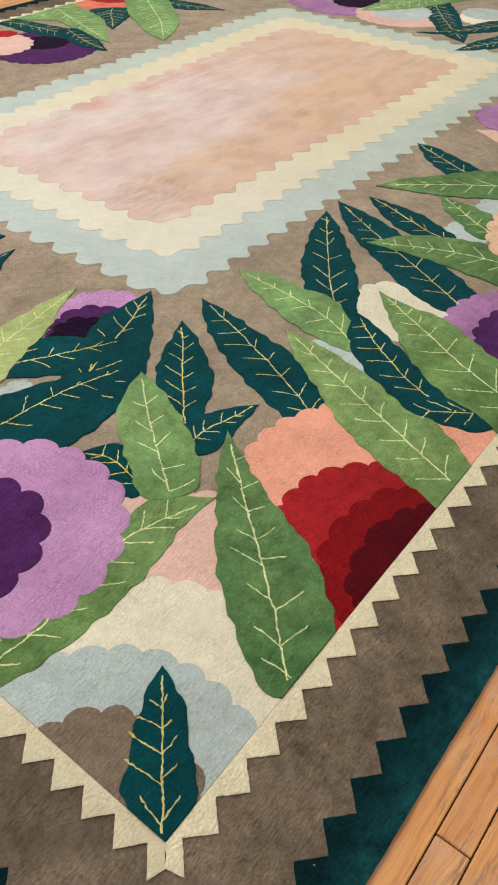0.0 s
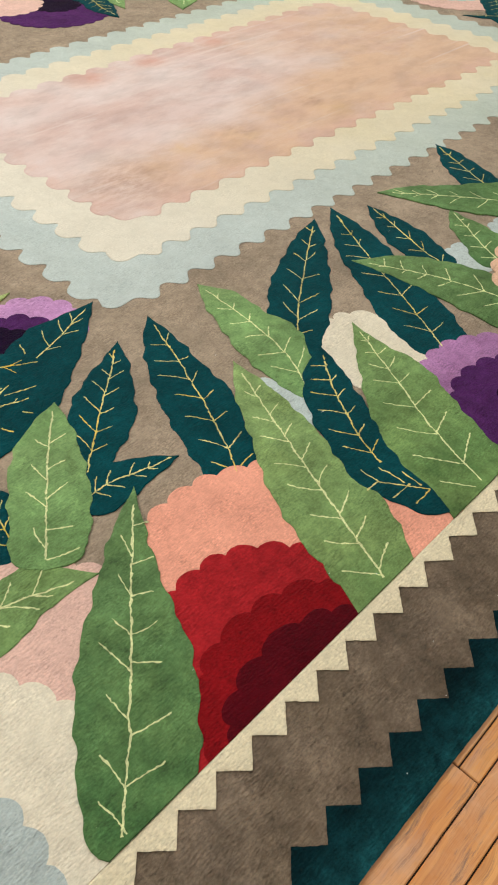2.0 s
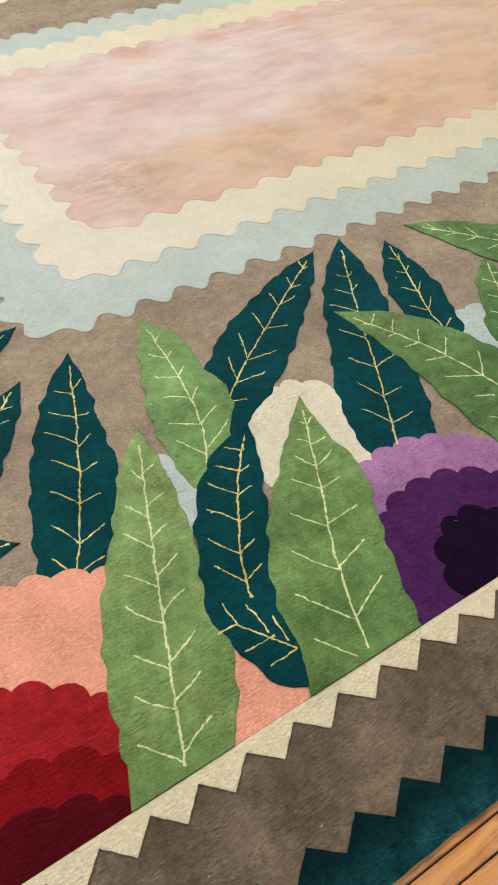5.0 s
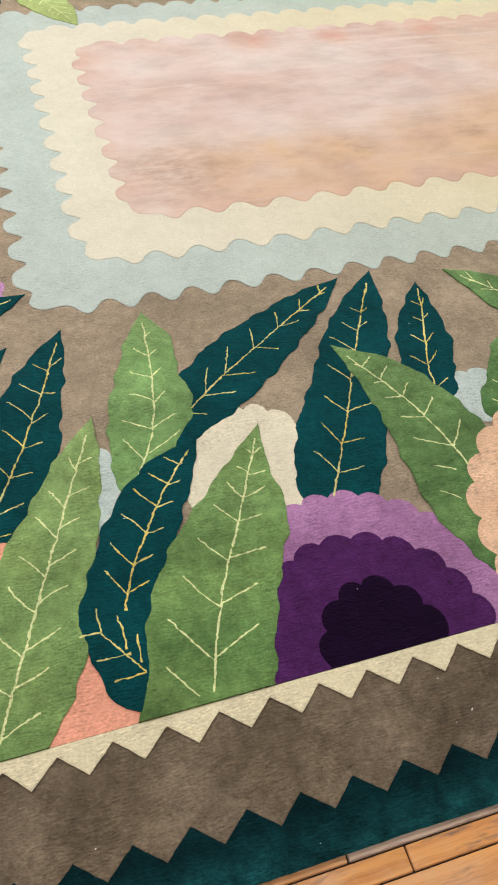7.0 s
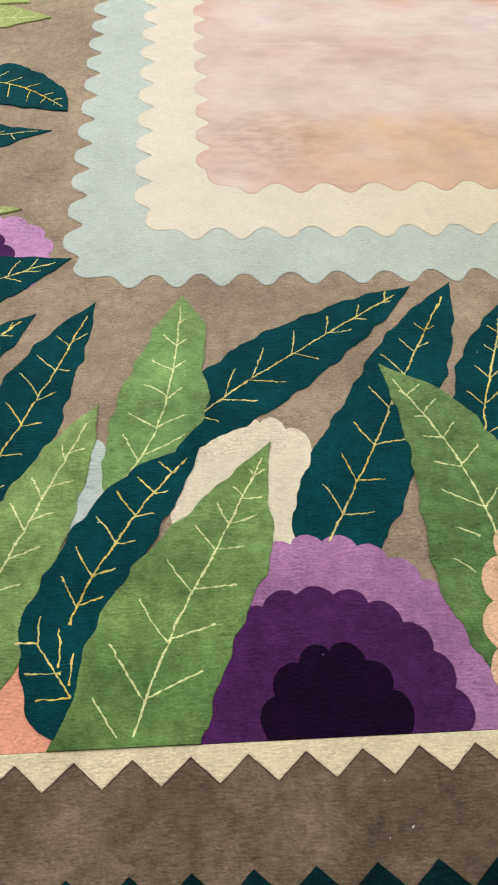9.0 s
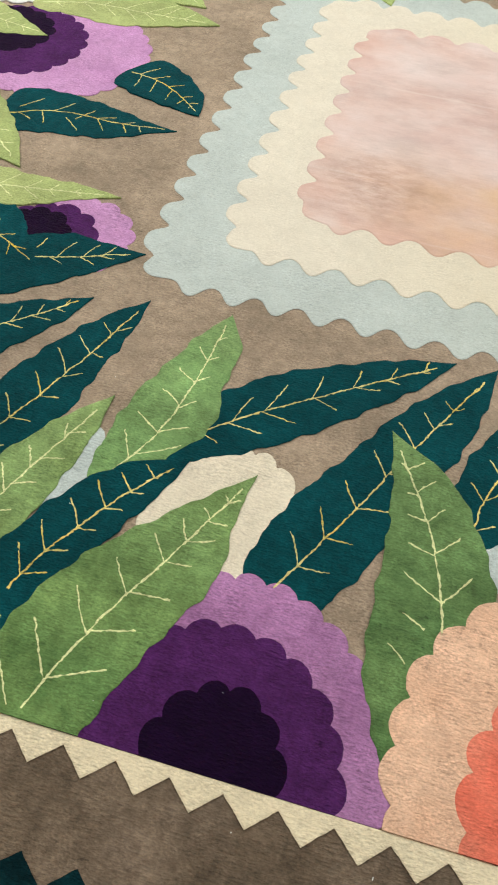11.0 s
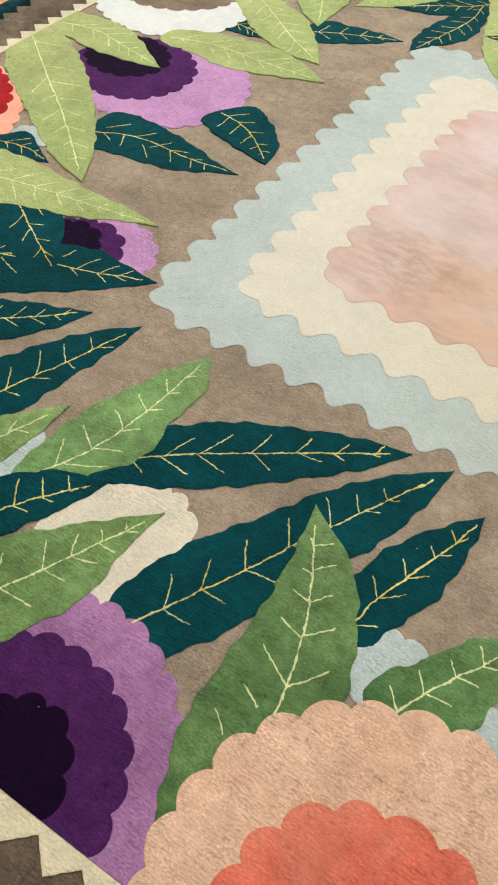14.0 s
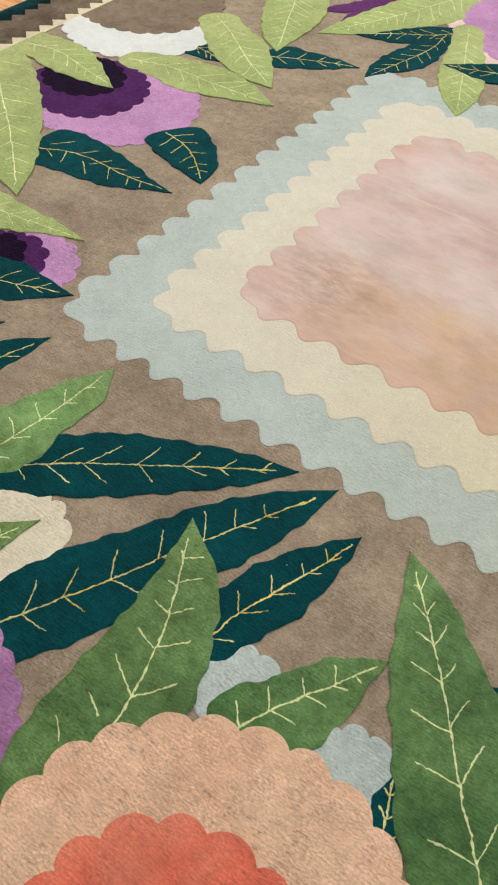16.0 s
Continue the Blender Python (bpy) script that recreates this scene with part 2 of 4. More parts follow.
def pine(name, weathered=0.0):
    """Old varnished pine boards: grain that flows round knots, grey worn streaks, dark cracks. weathered: how far the varnish has gone grey."""
    m, N, K, P = nodes_of(name)
    co = N.new("ShaderNodeTexCoord").outputs["Object"]
    one = N.new("ShaderNodeObjectInfo").outputs["Random"]
    add = N.new("ShaderNodeVectorMath")
    add.operation = "ADD"
    comb = N.new("ShaderNodeCombineXYZ")
    K.new(times(N, K, one, 37.0), comb.inputs[0])
    K.new(times(N, K, one, 91.0), comb.inputs[2])
    K.new(co, add.inputs[0])
    K.new(comb.outputs[0], add.inputs[1])
    vec = add.outputs[0]
    vor = N.new("ShaderNodeTexVoronoi")
    vor.inputs["Scale"].default_value = 1.0
    mp = N.new("ShaderNodeMapping")
    mp.inputs["Scale"].default_value = (4.0, 8.0, 1)
    K.new(vec, mp.inputs["Vector"])
    K.new(mp.outputs["Vector"], vor.inputs["Vector"])
    knot = vor.outputs["Distance"]
    swirl = N.new("ShaderNodeTexNoise")
    swirl.inputs["Scale"].default_value, swirl.inputs["Detail"].default_value = 9.0, 2.0
    K.new(vec, swirl.inputs["Vector"])
    bend = N.new("ShaderNodeVectorMath")
    bend.operation = "MULTIPLY_ADD"
    K.new(swirl.outputs["Color"], bend.inputs[0])
    bend.inputs[1].default_value = (0.0, 0.025, 0.0)
    K.new(vec, bend.inputs[2])
    flow = N.new("ShaderNodeCombineXYZ")
    K.new(times(N, K, ramp_value(N, K, knot, 1.0, 0.0, 0.05, 0.3), 0.022), flow.inputs[1])
    bent = N.new("ShaderNodeVectorMath")
    bent.operation = "ADD"
    K.new(bend.outputs[0], bent.inputs[0])
    K.new(flow.outputs[0], bent.inputs[1])
    grain = noise_node(N, K, bent.outputs[0], 1.0, 6, 0.65, (1.5, 42, 8))
    fine = noise_node(N, K, bent.outputs[0], 1.0, 4, 0.6, (8, 330, 8))
    wear = noise_node(N, K, vec, 6.0, 5, 0.65)
    base = mixed(N, K, ramp_value(N, K, grain, 0, 1, 0.38, 0.6), (0.45, 0.185, 0.05), (0.64, 0.32, 0.10))
    base = mixed(N, K, ramp_value(N, K, one, 0.0, 0.4, 0.4, 1.0), base, (0.55, 0.23, 0.085))
    base = mixed(N, K, ramp_value(N, K, wear, 0, 0.75, 0.46, 0.66), base, (0.56, 0.33, 0.19))
    base = mixed(N, K, ramp_value(N, K, noise_node(N, K, vec, 1.0, 6, 0.7, (4, 24, 3)), weathered, 0.75, 0.54, 0.7), base, (0.47, 0.38, 0.33) if weathered else (0.42, 0.25, 0.17))
    base = mixed(N, K, ramp_value(N, K, noise_node(N, K, bent.outputs[0], 1.0, 6, 0.75, (5, 40, 3)), 0.0, 0.8, 0.54, 0.66), base, (0.13, 0.085, 0.075))
    base = mixed(N, K, ramp_value(N, K, fine, 0.28, 0.0, 0.32, 0.5), base, (0.15, 0.06, 0.025))
    base = mixed(N, K, ramp_value(N, K, knot, 0.55, 0.0, 0.1, 0.26), base, (0.24, 0.07, 0.02))
    base = mixed(N, K, ramp_value(N, K, knot, 0.85, 0.0, 0.05, 0.12), base, (0.10, 0.05, 0.035))
    K.new(base, P.inputs["Base Color"])
    K.new(ramp_value(N, K, wear, 0.3, 0.55), P.inputs["Roughness"])
    bump = N.new("ShaderNodeBump")
    bump.inputs["Strength"].default_value, bump.inputs["Distance"].default_value = 0.4, 0.002
    K.new(grain, bump.inputs["Height"])
    K.new(bump.outputs["Normal"], P.inputs["Normal"])
    return m


def plaster(name, col):
    m, N, K, P = nodes_of(name)
    co = N.new("ShaderNodeTexCoord").outputs["Object"]
    K.new(mixed(N, K, ramp_value(N, K, noise_node(N, K, co, 3.0, 5), 0, 1), col, tuple(c * 0.9 for c in col)), P.inputs["Base Color"])
    P.inputs["Roughness"].default_value = 0.85
    return m


WOOL = {
    "taupe": wool("wool_taupe", (0.20, 0.155, 0.115), cloud=0.2),
    "ground": wool("wool_ground", (0.285, 0.232, 0.174), cloud=0.22),
    "border_taupe": wool("wool_border_taupe", (0.118, 0.092, 0.066), cloud=0.34, patch=(0.165, 0.13, 0.097)),
    "border_teal": wool("wool_border_teal", (0.0012, 0.013, 0.0165), cloud=0.35, patch=(0.002, 0.021, 0.026), sheen=0.0, nap_sheen=(0.009, 0.07, 0.082)),
    "bone": wool("wool_bone", (0.60, 0.55, 0.40), cloud=0.09, grain=0.75),
    "cream": wool("wool_cream", (0.62, 0.585, 0.475), cloud=0.09, grain=0.65),
    "cream_field": wool("wool_cream_field", (0.53, 0.51, 0.435), cloud=0.05, grain=0.4, patch=(0.52, 0.475, 0.335), toward=(1.95, 3.2)),
    "pale_blue": wool("wool_pale_blue", (0.40, 0.475, 0.475), cloud=0.12, grain=0.8),
    "blue_field": wool("wool_blue_field", (0.405, 0.47, 0.46), cloud=0.07, grain=0.55, patch=(0.40, 0.46, 0.405), toward=(2.1, 3.6)),
    "pale_grey": wool("wool_pale_grey", (0.59, 0.62, 0.62), cloud=0.06, grain=0.4),
    "rose_beige": wool("wool_rose_beige", (0.59, 0.40, 0.345), cloud=0.1, grain=0.8),
    "peach": wool("wool_peach", (0.74, 0.345, 0.25), cloud=0.1, grain=0.75),
    "apricot": wool("wool_apricot", (0.68, 0.465, 0.335), cloud=0.14, grain=1, patch=(0.60, 0.385, 0.265)),
    "coral": wool("wool_coral", (0.60, 0.145, 0.095), cloud=0.16, grain=0.8, patch=(0.60, 0.205, 0.14)),
    "red": wool("wool_red", (0.33, 0.015, 0.02), cloud=0.22),
    "crimson": wool("wool_crimson", (0.195, 0.005, 0.008), cloud=0.2),
    "maroon": wool("wool_maroon", (0.072, 0.002, 0.006), cloud=0.2),
    "lilac": wool("wool_lilac", (0.35, 0.178, 0.36), cloud=0.18, patch=(0.285, 0.135, 0.295)),
    "pale_lilac": wool("wool_pale_lilac", (0.47, 0.26, 0.48), cloud=0.12, patch=(0.42, 0.22, 0.43)),
    "blush": wool("wool_blush", (0.65, 0.515, 0.48), cloud=0.08, grain=0.4),
    "violet": wool("wool_violet", (0.066, 0.016, 0.096), cloud=0.26),
    "aubergine": wool("wool_aubergine", (0.008, 0.0016, 0.016), cloud=0.25),
    "plum": wool("wool_plum", (0.11, 0.03, 0.13), cloud=0.2),
    "teal": wool("wool_teal", (0.0016, 0.047, 0.057), cloud=0.24, sheen=0.01),
    "green": wool("wool_green", (0.075, 0.158, 0.050), (0.20, 0.325, 0.125), cloud=0.3, patch=(0.155, 0.262, 0.09)),
    "mid_green": wool("wool_mid_green", (0.135, 0.235, 0.083), (0.24, 0.365, 0.145), cloud=0.28, patch=(0.215, 0.33, 0.12)),
    "deep_green": wool("wool_deep_green", (0.055, 0.135, 0.048), (0.125, 0.225, 0.09), cloud=0.32, patch=(0.11, 0.205, 0.075)),
    "shaded_green": wool("wool_shaded_green", (0.05, 0.125, 0.042), (0.165, 0.28, 0.11), cloud=0.32, patch=(0.12, 0.215, 0.08)),
    "light": wool("wool_light_green", (0.12, 0.23, 0.085), (0.20, 0.32, 0.13), cloud=0.26, patch=(0.16, 0.29, 0.11)),
    "yellow": wool("wool_yellow_green", (0.37, 0.42, 0.185), (0.31, 0.395, 0.155), cloud=0.14),
    "gold_vein": wool("wool_gold_vein", (0.56, 0.53, 0.23), cloud=0.3, patch=(0.58, 0.44, 0.07)),
    "pale_vein": wool("wool_pale_vein", (0.60, 0.65, 0.35), cloud=0.2),
    "centre": centre_wool(),
}
PINE = pine("varnished_pine")
GREY_PINE = pine("weathered_pine", 0.85)
GAP = plaster("floor_gap_dust", (0.02, 0.012, 0.008))
WHITE = plaster("white_plaster", (0.78, 0.78, 0.76))


# ---- building ----
def part(name, bm, material, parent, label=""):
    me = bpy.data.meshes.new(name)
    bm.to_mesh(me)
    bm.free()
    me.materials.append(material)
    ob = new(name, me)
    ob.parent = parent
    if label:
        tagged(ob, label)
    return ob


def box(bm, x0, y0, z0, x1, y1, z1, bevel=0.0):
    ret = bmesh.ops.create_cube(bm, size=1, matrix=Matrix.Translation(((x0 + x1) / 2, (y0 + y1) / 2, (z0 + z1) / 2)) @ Matrix.Diagonal((x1 - x0, y1 - y0, z1 - z0, 1)))
    if bevel:
        edges = {e for v in ret["verts"] for e in v.link_edges}
        bmesh.ops.bevel(bm, geom=list(edges), offset=bevel, segments=1, affect="EDGES")


FLOOR_Z = -0.016

# room shell
X0, Y0, X1, Y1, H = ROOM
for wname, b in (("wall_south", (X0 - 0.2, Y0 - 0.2, X1 + 0.2, Y0)), ("wall_north", (X0 - 0.2, Y1, X1 + 0.2, Y1 + 0.2)), ("wall_west", (X0 - 0.2, Y0, X0, Y1)), ("wall_east", (X1, Y0, X1 + 0.2, Y1))):
    bm = bmesh.new()
    box(bm, b[0], b[1], FLOOR_Z, b[2], b[3], H)
    tagged(part(wname, bm, WHITE, None), "plain white plastered wall of the room", "wall", kind="structure")
bm = bmesh.new()
box(bm, X0 - 0.2, Y0 - 0.2, H, X1 + 0.2, Y1 + 0.2, H + 0.2)
tagged(part("ceiling", bm, WHITE, None), "plain white plastered ceiling", "ceiling", kind="structure")
bm = bmesh.new()
box(bm, X0 - 0.2, Y0 - 0.2, FLOOR_Z - 0.2, X1 + 0.2, Y1 + 0.2, FLOOR_Z - 0.008)
floor = tagged(part("floor", bm, GAP, None), "old varnished orange pine board floor with dark gaps", "floor", kind="structure")

# ---- the rug ----
FX, FY = 6.43, 4.71          # the field inside the toothed band
EDGE = 0.335                 # border beyond the field
SINK = 0.003
rug = tagged(new("rug"), "large hand-tufted wool rug with leaves, flowers and a scalloped pink centre", "rug")
STEP, LIFT = 0.0012, 0.0022
made = 0
rug.location.z = -SINK


def zigzag(tips, low, high):
    """Saw teeth along u: (u, v) points, with v = high at the tips and low between them."""
    pts = []
    for a, c in zip(tips, tips[1:]):
        pts += [(a, high), ((a + c) / 2, low)]
    return pts + [(tips[-1], high)]


def scallop(p0, p1, out, amp, pitch, tip, corner=0.1, step=0.009):
    """Rounded lobes from p0 to p1, with a lobe's tip at the coordinate tip."""
    u = 0 if out[1] else 1
    span = p1[u] - p0[u]
    n = int(abs(span) / step)
    sign = 1 if span > 0 else -1
    pts = []
    for k in range(n):
        q = p0[u] + span * k / n
        if min(abs(q - p0[u]), abs(q - p1[u])) < corner:
            continue
        w = 2 * math.pi * (q + 0.006 * math.sin(7 * q) - tip) / pitch
        lean = w + 0.35 * math.sin(w) * sign
        d = amp * (math.cos(lean) - 0.14 * math.cos(2 * lean)) + 0.15 * amp * noise.noise((q * 9, p0[0], p0[1]))
        pts.append((q + out[0] * d, p0[1] + out[1] * d) if u == 0 else (p0[0] + out[0] * d, q + out[1] * d))
    inward = (1 if p1[0] < 3 else -1, 1 if p1[1] < 2.4 else -1)
    cx, cy = p1[0] + 0.062 * inward[0], p1[1] + 0.07 * inward[1]
    a0 = math.atan2(out[1], out[0])
    return pts + [(cx + 0.048 * math.cos(a0 + f), cy + 0.048 * math.sin(a0 + f)) for f in (0.1, 0.45, 0.8, 1.15, 1.47)]


def around(x0, y0, x1, y1, fn):
    """Walks the rectangle's four sides; fn(p0, p1, out) gives the points of one side."""
    c = ((x0, y0), (x1, y0), (x1, y1), (x0, y1))
    outs = ((0, -1), (1, 0), (0, 1), (-1, 0))
    return [p for k in range(4) for p in fn(c[k], c[(k + 1) % 4], outs[k])]


def slab(outline, z0, z1, rim=0.003, under=1.0, ragged=0.0016):
    """A piece of pile with this outline: a rounded rim up to a flat top."""
    bm = bmesh.new()
    pts = []
    for k, p in enumerate(outline):
        p, q = Vector(p), Vector(outline[(k + 1) % len(outline)])
        pieces = max(1, min(6, int((q - p).length / 0.011))) if (q - p).length < 0.2 else 1
        side = Vector((p.y - q.y, q.x - p.x)).normalized() if (q - p).length > 1e-6 else Vector((0, 0))
        for m in range(pieces):
            c = p.lerp(q, m / pieces)
            pts.append(c + side * (ragged * noise.noise((c.x * 95, c.y * 95, 5.0))) if m else c)
    n = len(pts)
    inner = []
    for k in range(n):
        a, b, c = pts[k - 1], pts[k], pts[(k + 1) % n]
        e = (b - a).normalized() + (c - b).normalized()
        e = e.normalized() if e.length > 1e-6 else Vector((1, 0))
        inner.append(b + Vector((-e.y, e.x)) * rim)
    low = [bm.verts.new((p.x + 0.6 * under * (q.x - p.x), p.y + 0.6 * under * (q.y - p.y), z0)) for p, q in zip(pts, inner)]
    mid = [bm.verts.new(((p.x * 0.95 + q.x * 0.05), (p.y * 0.95 + q.y * 0.05), z1 - 0.3 * min(rim, z1 - z0))) for p, q in zip(pts, inner)]
    top = [bm.verts.new((p.x, p.y, z1)) for p in inner]
    for a, b in ((low, mid), (mid, top)):
        for k in range(n):
            bm.faces.new((a[k], a[(k + 1) % n], b[(k + 1) % n], b[k]))
    bm.faces.new(top)
    return bm


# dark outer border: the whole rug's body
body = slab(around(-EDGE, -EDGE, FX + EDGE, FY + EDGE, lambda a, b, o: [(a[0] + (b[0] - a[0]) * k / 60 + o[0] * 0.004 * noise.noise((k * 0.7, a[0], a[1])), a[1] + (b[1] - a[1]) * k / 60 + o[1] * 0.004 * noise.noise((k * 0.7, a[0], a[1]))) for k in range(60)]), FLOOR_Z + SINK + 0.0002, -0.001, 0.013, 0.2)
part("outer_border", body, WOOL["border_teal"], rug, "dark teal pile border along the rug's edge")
NEAR_TIPS = [-0.0233 + 0.0983 * k for k in range(14)] + [1.2546 + 0.1075 * k for k in range(1, 49)]
LEFT_TIPS = [-0.0182 + 0.0872 * k for k in range(55)]


def ring_of_teeth(low, high, shift):
    """The closed saw-toothed outline round the field, low and high beyond it."""
    near = [p for p in zigzag([t + shift for t in NEAR_TIPS], low, high) if -high + 0.03 < p[0] < FX + high - 0.03]
    side = [p for p in zigzag([t + shift for t in LEFT_TIPS], low, high) if -high + 0.03 < p[0] < FY + high - 0.03]
    return ([(u, -v) for u, v in near] + [(FX + v, u) for u, v in side] + [(u, FY + v) for u, v in reversed(near)] + [(-v, u) for u, v in reversed(side)])


NEAR_TIPS = [-0.0233 - 0.0983 * k for k in (3, 2, 1)] + NEAR_TIPS + [NEAR_TIPS[-1] + 0.1075 * k for k in (1, 2, 3)]
LEFT_TIPS = [-0.0182 - 0.0872 * k for k in (3, 2, 1)] + LEFT_TIPS + [LEFT_TIPS[-1] + 0.0872 * k for k in (1, 2, 3)]
part("ground_panel", slab(ring_of_teeth(0.21, 0.256, 0.0), -0.004, 0.0), WOOL["border_taupe"], rug, "dark taupe pile border with a saw-toothed edge")
part("field_panel", slab([(0.0005, 0.0005), (FX, 0.0005), (FX, FY), (0.0005, FY)], -0.002, 0.0006, 0.002), WOOL["ground"], rug, "taupe pile field behind the leaves and flowers")
near = zigzag([t for t in NEAR_TIPS if -0.03 < t < FX + 0.04], 0.021, 0.07)
side = zigzag([t for t in LEFT_TIPS if -0.03 < t < FY + 0.04], 0.021, 0.07)
N0 = 0.033
for outline in ([(-N0, -N0)] + [(u, -v) for u, v in near] + [(FX + N0, -N0), (FX, 0), (0, 0)],
                [(FX + N0, -N0)] + [(FX + v, u) for u, v in side] + [(FX + N0, FY + N0), (FX, FY), (FX, 0)],
                [(FX + N0, FY + N0)] + [(u, FY + v) for u, v in reversed(near)] + [(-N0, FY + N0), (0, FY), (FX, FY)],
                [(-N0, FY + N0)] + [(-v, u) for u, v in reversed(side)] + [(-N0, -N0), (0, 0), (0, FY)]):
    part("toothed_band", slab(outline, -0.002, 0.0046, 0.004), WOOL["bone"], rug, "bone white saw-toothed band")

part("blue_band", slab(around(1.40, 1.262, 5.03, 3.44, lambda a, b, o: scallop(a, b, o, 0.026, *((0.1335, 1.575) if o[1] else (0.1437, 1.44)))), -0.002, 0.0036, 0.0045), WOOL["blue_field"], rug, "pale blue scalloped band")
part("cream_band", slab(around(1.60, 1.46, 4.83, 3.245, lambda a, b, o: scallop(a, b, o, 0.026, *((0.1435, 1.765) if o[1] else (0.145, 1.645)))), -0.002, 0.0062, 0.0045), WOOL["cream_field"], rug, "cream scalloped band")
part("centre_panel", slab(around(1.795, 1.672, 4.635, 3.04, lambda a, b, o: scallop(a, b, o, 0.024, *((0.153, 1.954) if o[1] else (0.145, 1.833)))), -0.002, 0.0082, 0.0055), WOOL["centre"], rug, "pink, white and apricot mottled centre with scalloped edge")


def clip(bm):
    """Cuts a motif off at the field's edges."""
    for co, no in (((0, 0.0005, 0), (0, -1, 0)), ((0.0005, 0, 0), (-1, 0, 0)), ((FX, 0, 0), (1, 0, 0)), ((0, FY, 0), (0, 1, 0))):
        cut = bmesh.ops.bisect_plane(bm, geom=bm.verts[:] + bm.edges[:] + bm.faces[:], plane_co=co, plane_no=no, clear_outer=True)["geom_cut"]
        edges = [e for e in cut if isinstance(e, bmesh.types.BMEdge)]
        if edges:
            for v in bmesh.ops.extrude_edge_only(bm, edges=edges)["geom"]:
                if isinstance(v, bmesh.types.BMVert):
                    v.co.z = -0.003


def disc(kind, layer, c, a, b, parent, lobe=0.085, depth=0.22, turn=0.0):
    """A scalloped flower disc of half-axes a, b."""
    n = max(8, round(math.pi * (a + b) / lobe))
    global made
    made += 1
    top, per = layer * STEP + LIFT + 0.00004 * made, 10
    bm = bmesh.new()
    rings = []
    amp = depth * math.pi * (a + b) / n
    for inset, z in ((0.003, -0.002), (0.0, top - 0.0022), (0.0013, top - 0.0008), (0.0055, top), (0.03, top + 0.0002)):
        ring = []
        for k in range(n * per):
            th = 2 * math.pi * k / (n * per) + turn + 0.25 / n * math.sin(3.1 * k / per + n)
            f = abs(math.sin(math.pi * k / per)) ** 0.75
            d = amp * (f - 0.62) + 0.25 * amp * noise.noise((c[0] * 7 + k // per * 3.3, c[1] * 7, 1.5)) + 0.0013 * noise.noise((c[0] + k * 0.9, c[1], 8.0)) - inset
            ring.append(bm.verts.new((c[0] + (a + d) * math.cos(th), c[1] + (b + d) * math.sin(th), z)))
        rings.append(ring)
    m = len(rings[0])
    for p, q in zip(rings, rings[1:]):
        for k in range(m):
            bm.faces.new((p[k], p[(k + 1) % m], q[(k + 1) % m], q[k]))
    bm.faces.new(rings[-1])
    clip(bm)
    return part("flower" if parent is rug else "petal_ring", bm, WOOL[kind], parent, LABEL[kind] if parent is rug else "")


LABEL = {"teal": "dark teal leaf with golden veins", "green": "green leaf with pale yellow veins", "mid_green": "green leaf with pale yellow veins", "deep_green": "deep green leaf with pale yellow veins", "shaded_green": "green leaf, dark towards its base, with pale yellow veins", "light": "light green leaf with pale veins", "yellow": "yellow-green leaf with pale veins", "plum": "plum coloured pointed leaf", "rose_beige": "rose beige pointed petal"}


def flower(label, *rings, **kw):
    """A flower of concentric dyed rings: (dye, layer, x, y, half-axis along x, along y)."""
    top = None
    for kind, layer, x, y, a, b in rings:
        LABEL[kind] = label
        ob = disc(kind, layer, (x, y), a, b, top or rug, **kw)
        top = top or ob


def ease(xs, ys, x):
    """A smooth curve through the given values."""
    k = max(0, min(len(xs) - 2, sum(1 for v in xs[1:-1] if v <= x)))
    h = xs[k + 1] - xs[k]
    def slope(i):
        if i == 0:
            return (ys[1] - ys[0]) / (xs[1] - xs[0])
        if i == len(xs) - 1:
            return (ys[-1] - ys[-2]) / (xs[-1] - xs[-2])
        return (ys[i + 1] - ys[i - 1]) / (xs[i + 1] - xs[i - 1])
    t = (x - xs[k]) / h
    return (2 * t ** 3 - 3 * t * t + 1) * ys[k] + (t ** 3 - 2 * t * t + t) * h * slope(k) + (3 * t * t - 2 * t ** 3) * ys[k + 1] + (t ** 3 - t * t) * h * slope(k + 1)


STATIONS = (0.08, 0.25, 0.45, 0.65, 0.85, 1.0)


def strand(points, width, z):
    """A yarn line lying on the pile: a low ridge that thins out to its end."""
    bm = bmesh.new()
    rows, n = [], len(points)
    for k, p in enumerate(points):
        d = (Vector(points[min(k + 1, n - 1)]) - Vector(points[max(k - 1, 0)])).normalized()
        w = width * (0.46 + 0.6 * noise.noise((p[0] * 120, p[1] * 120, 3.0))) * (1.25 if k == 0 else 1.0 if k < n - 1 else 0.7)
        rows.append([bm.verts.new((p[0] - d.y * w * f, p[1] + d.x * w * f, z + g)) for f, g in ((1, -0.0009), (0.5, 0.00025), (-0.5, 0.0002), (-1, -0.0009))])
    for a, b in zip(rows, rows[1:]):
        for k in range(3):
            bm.faces.new((a[k], a[k + 1], b[k + 1], b[k]))
    return bm


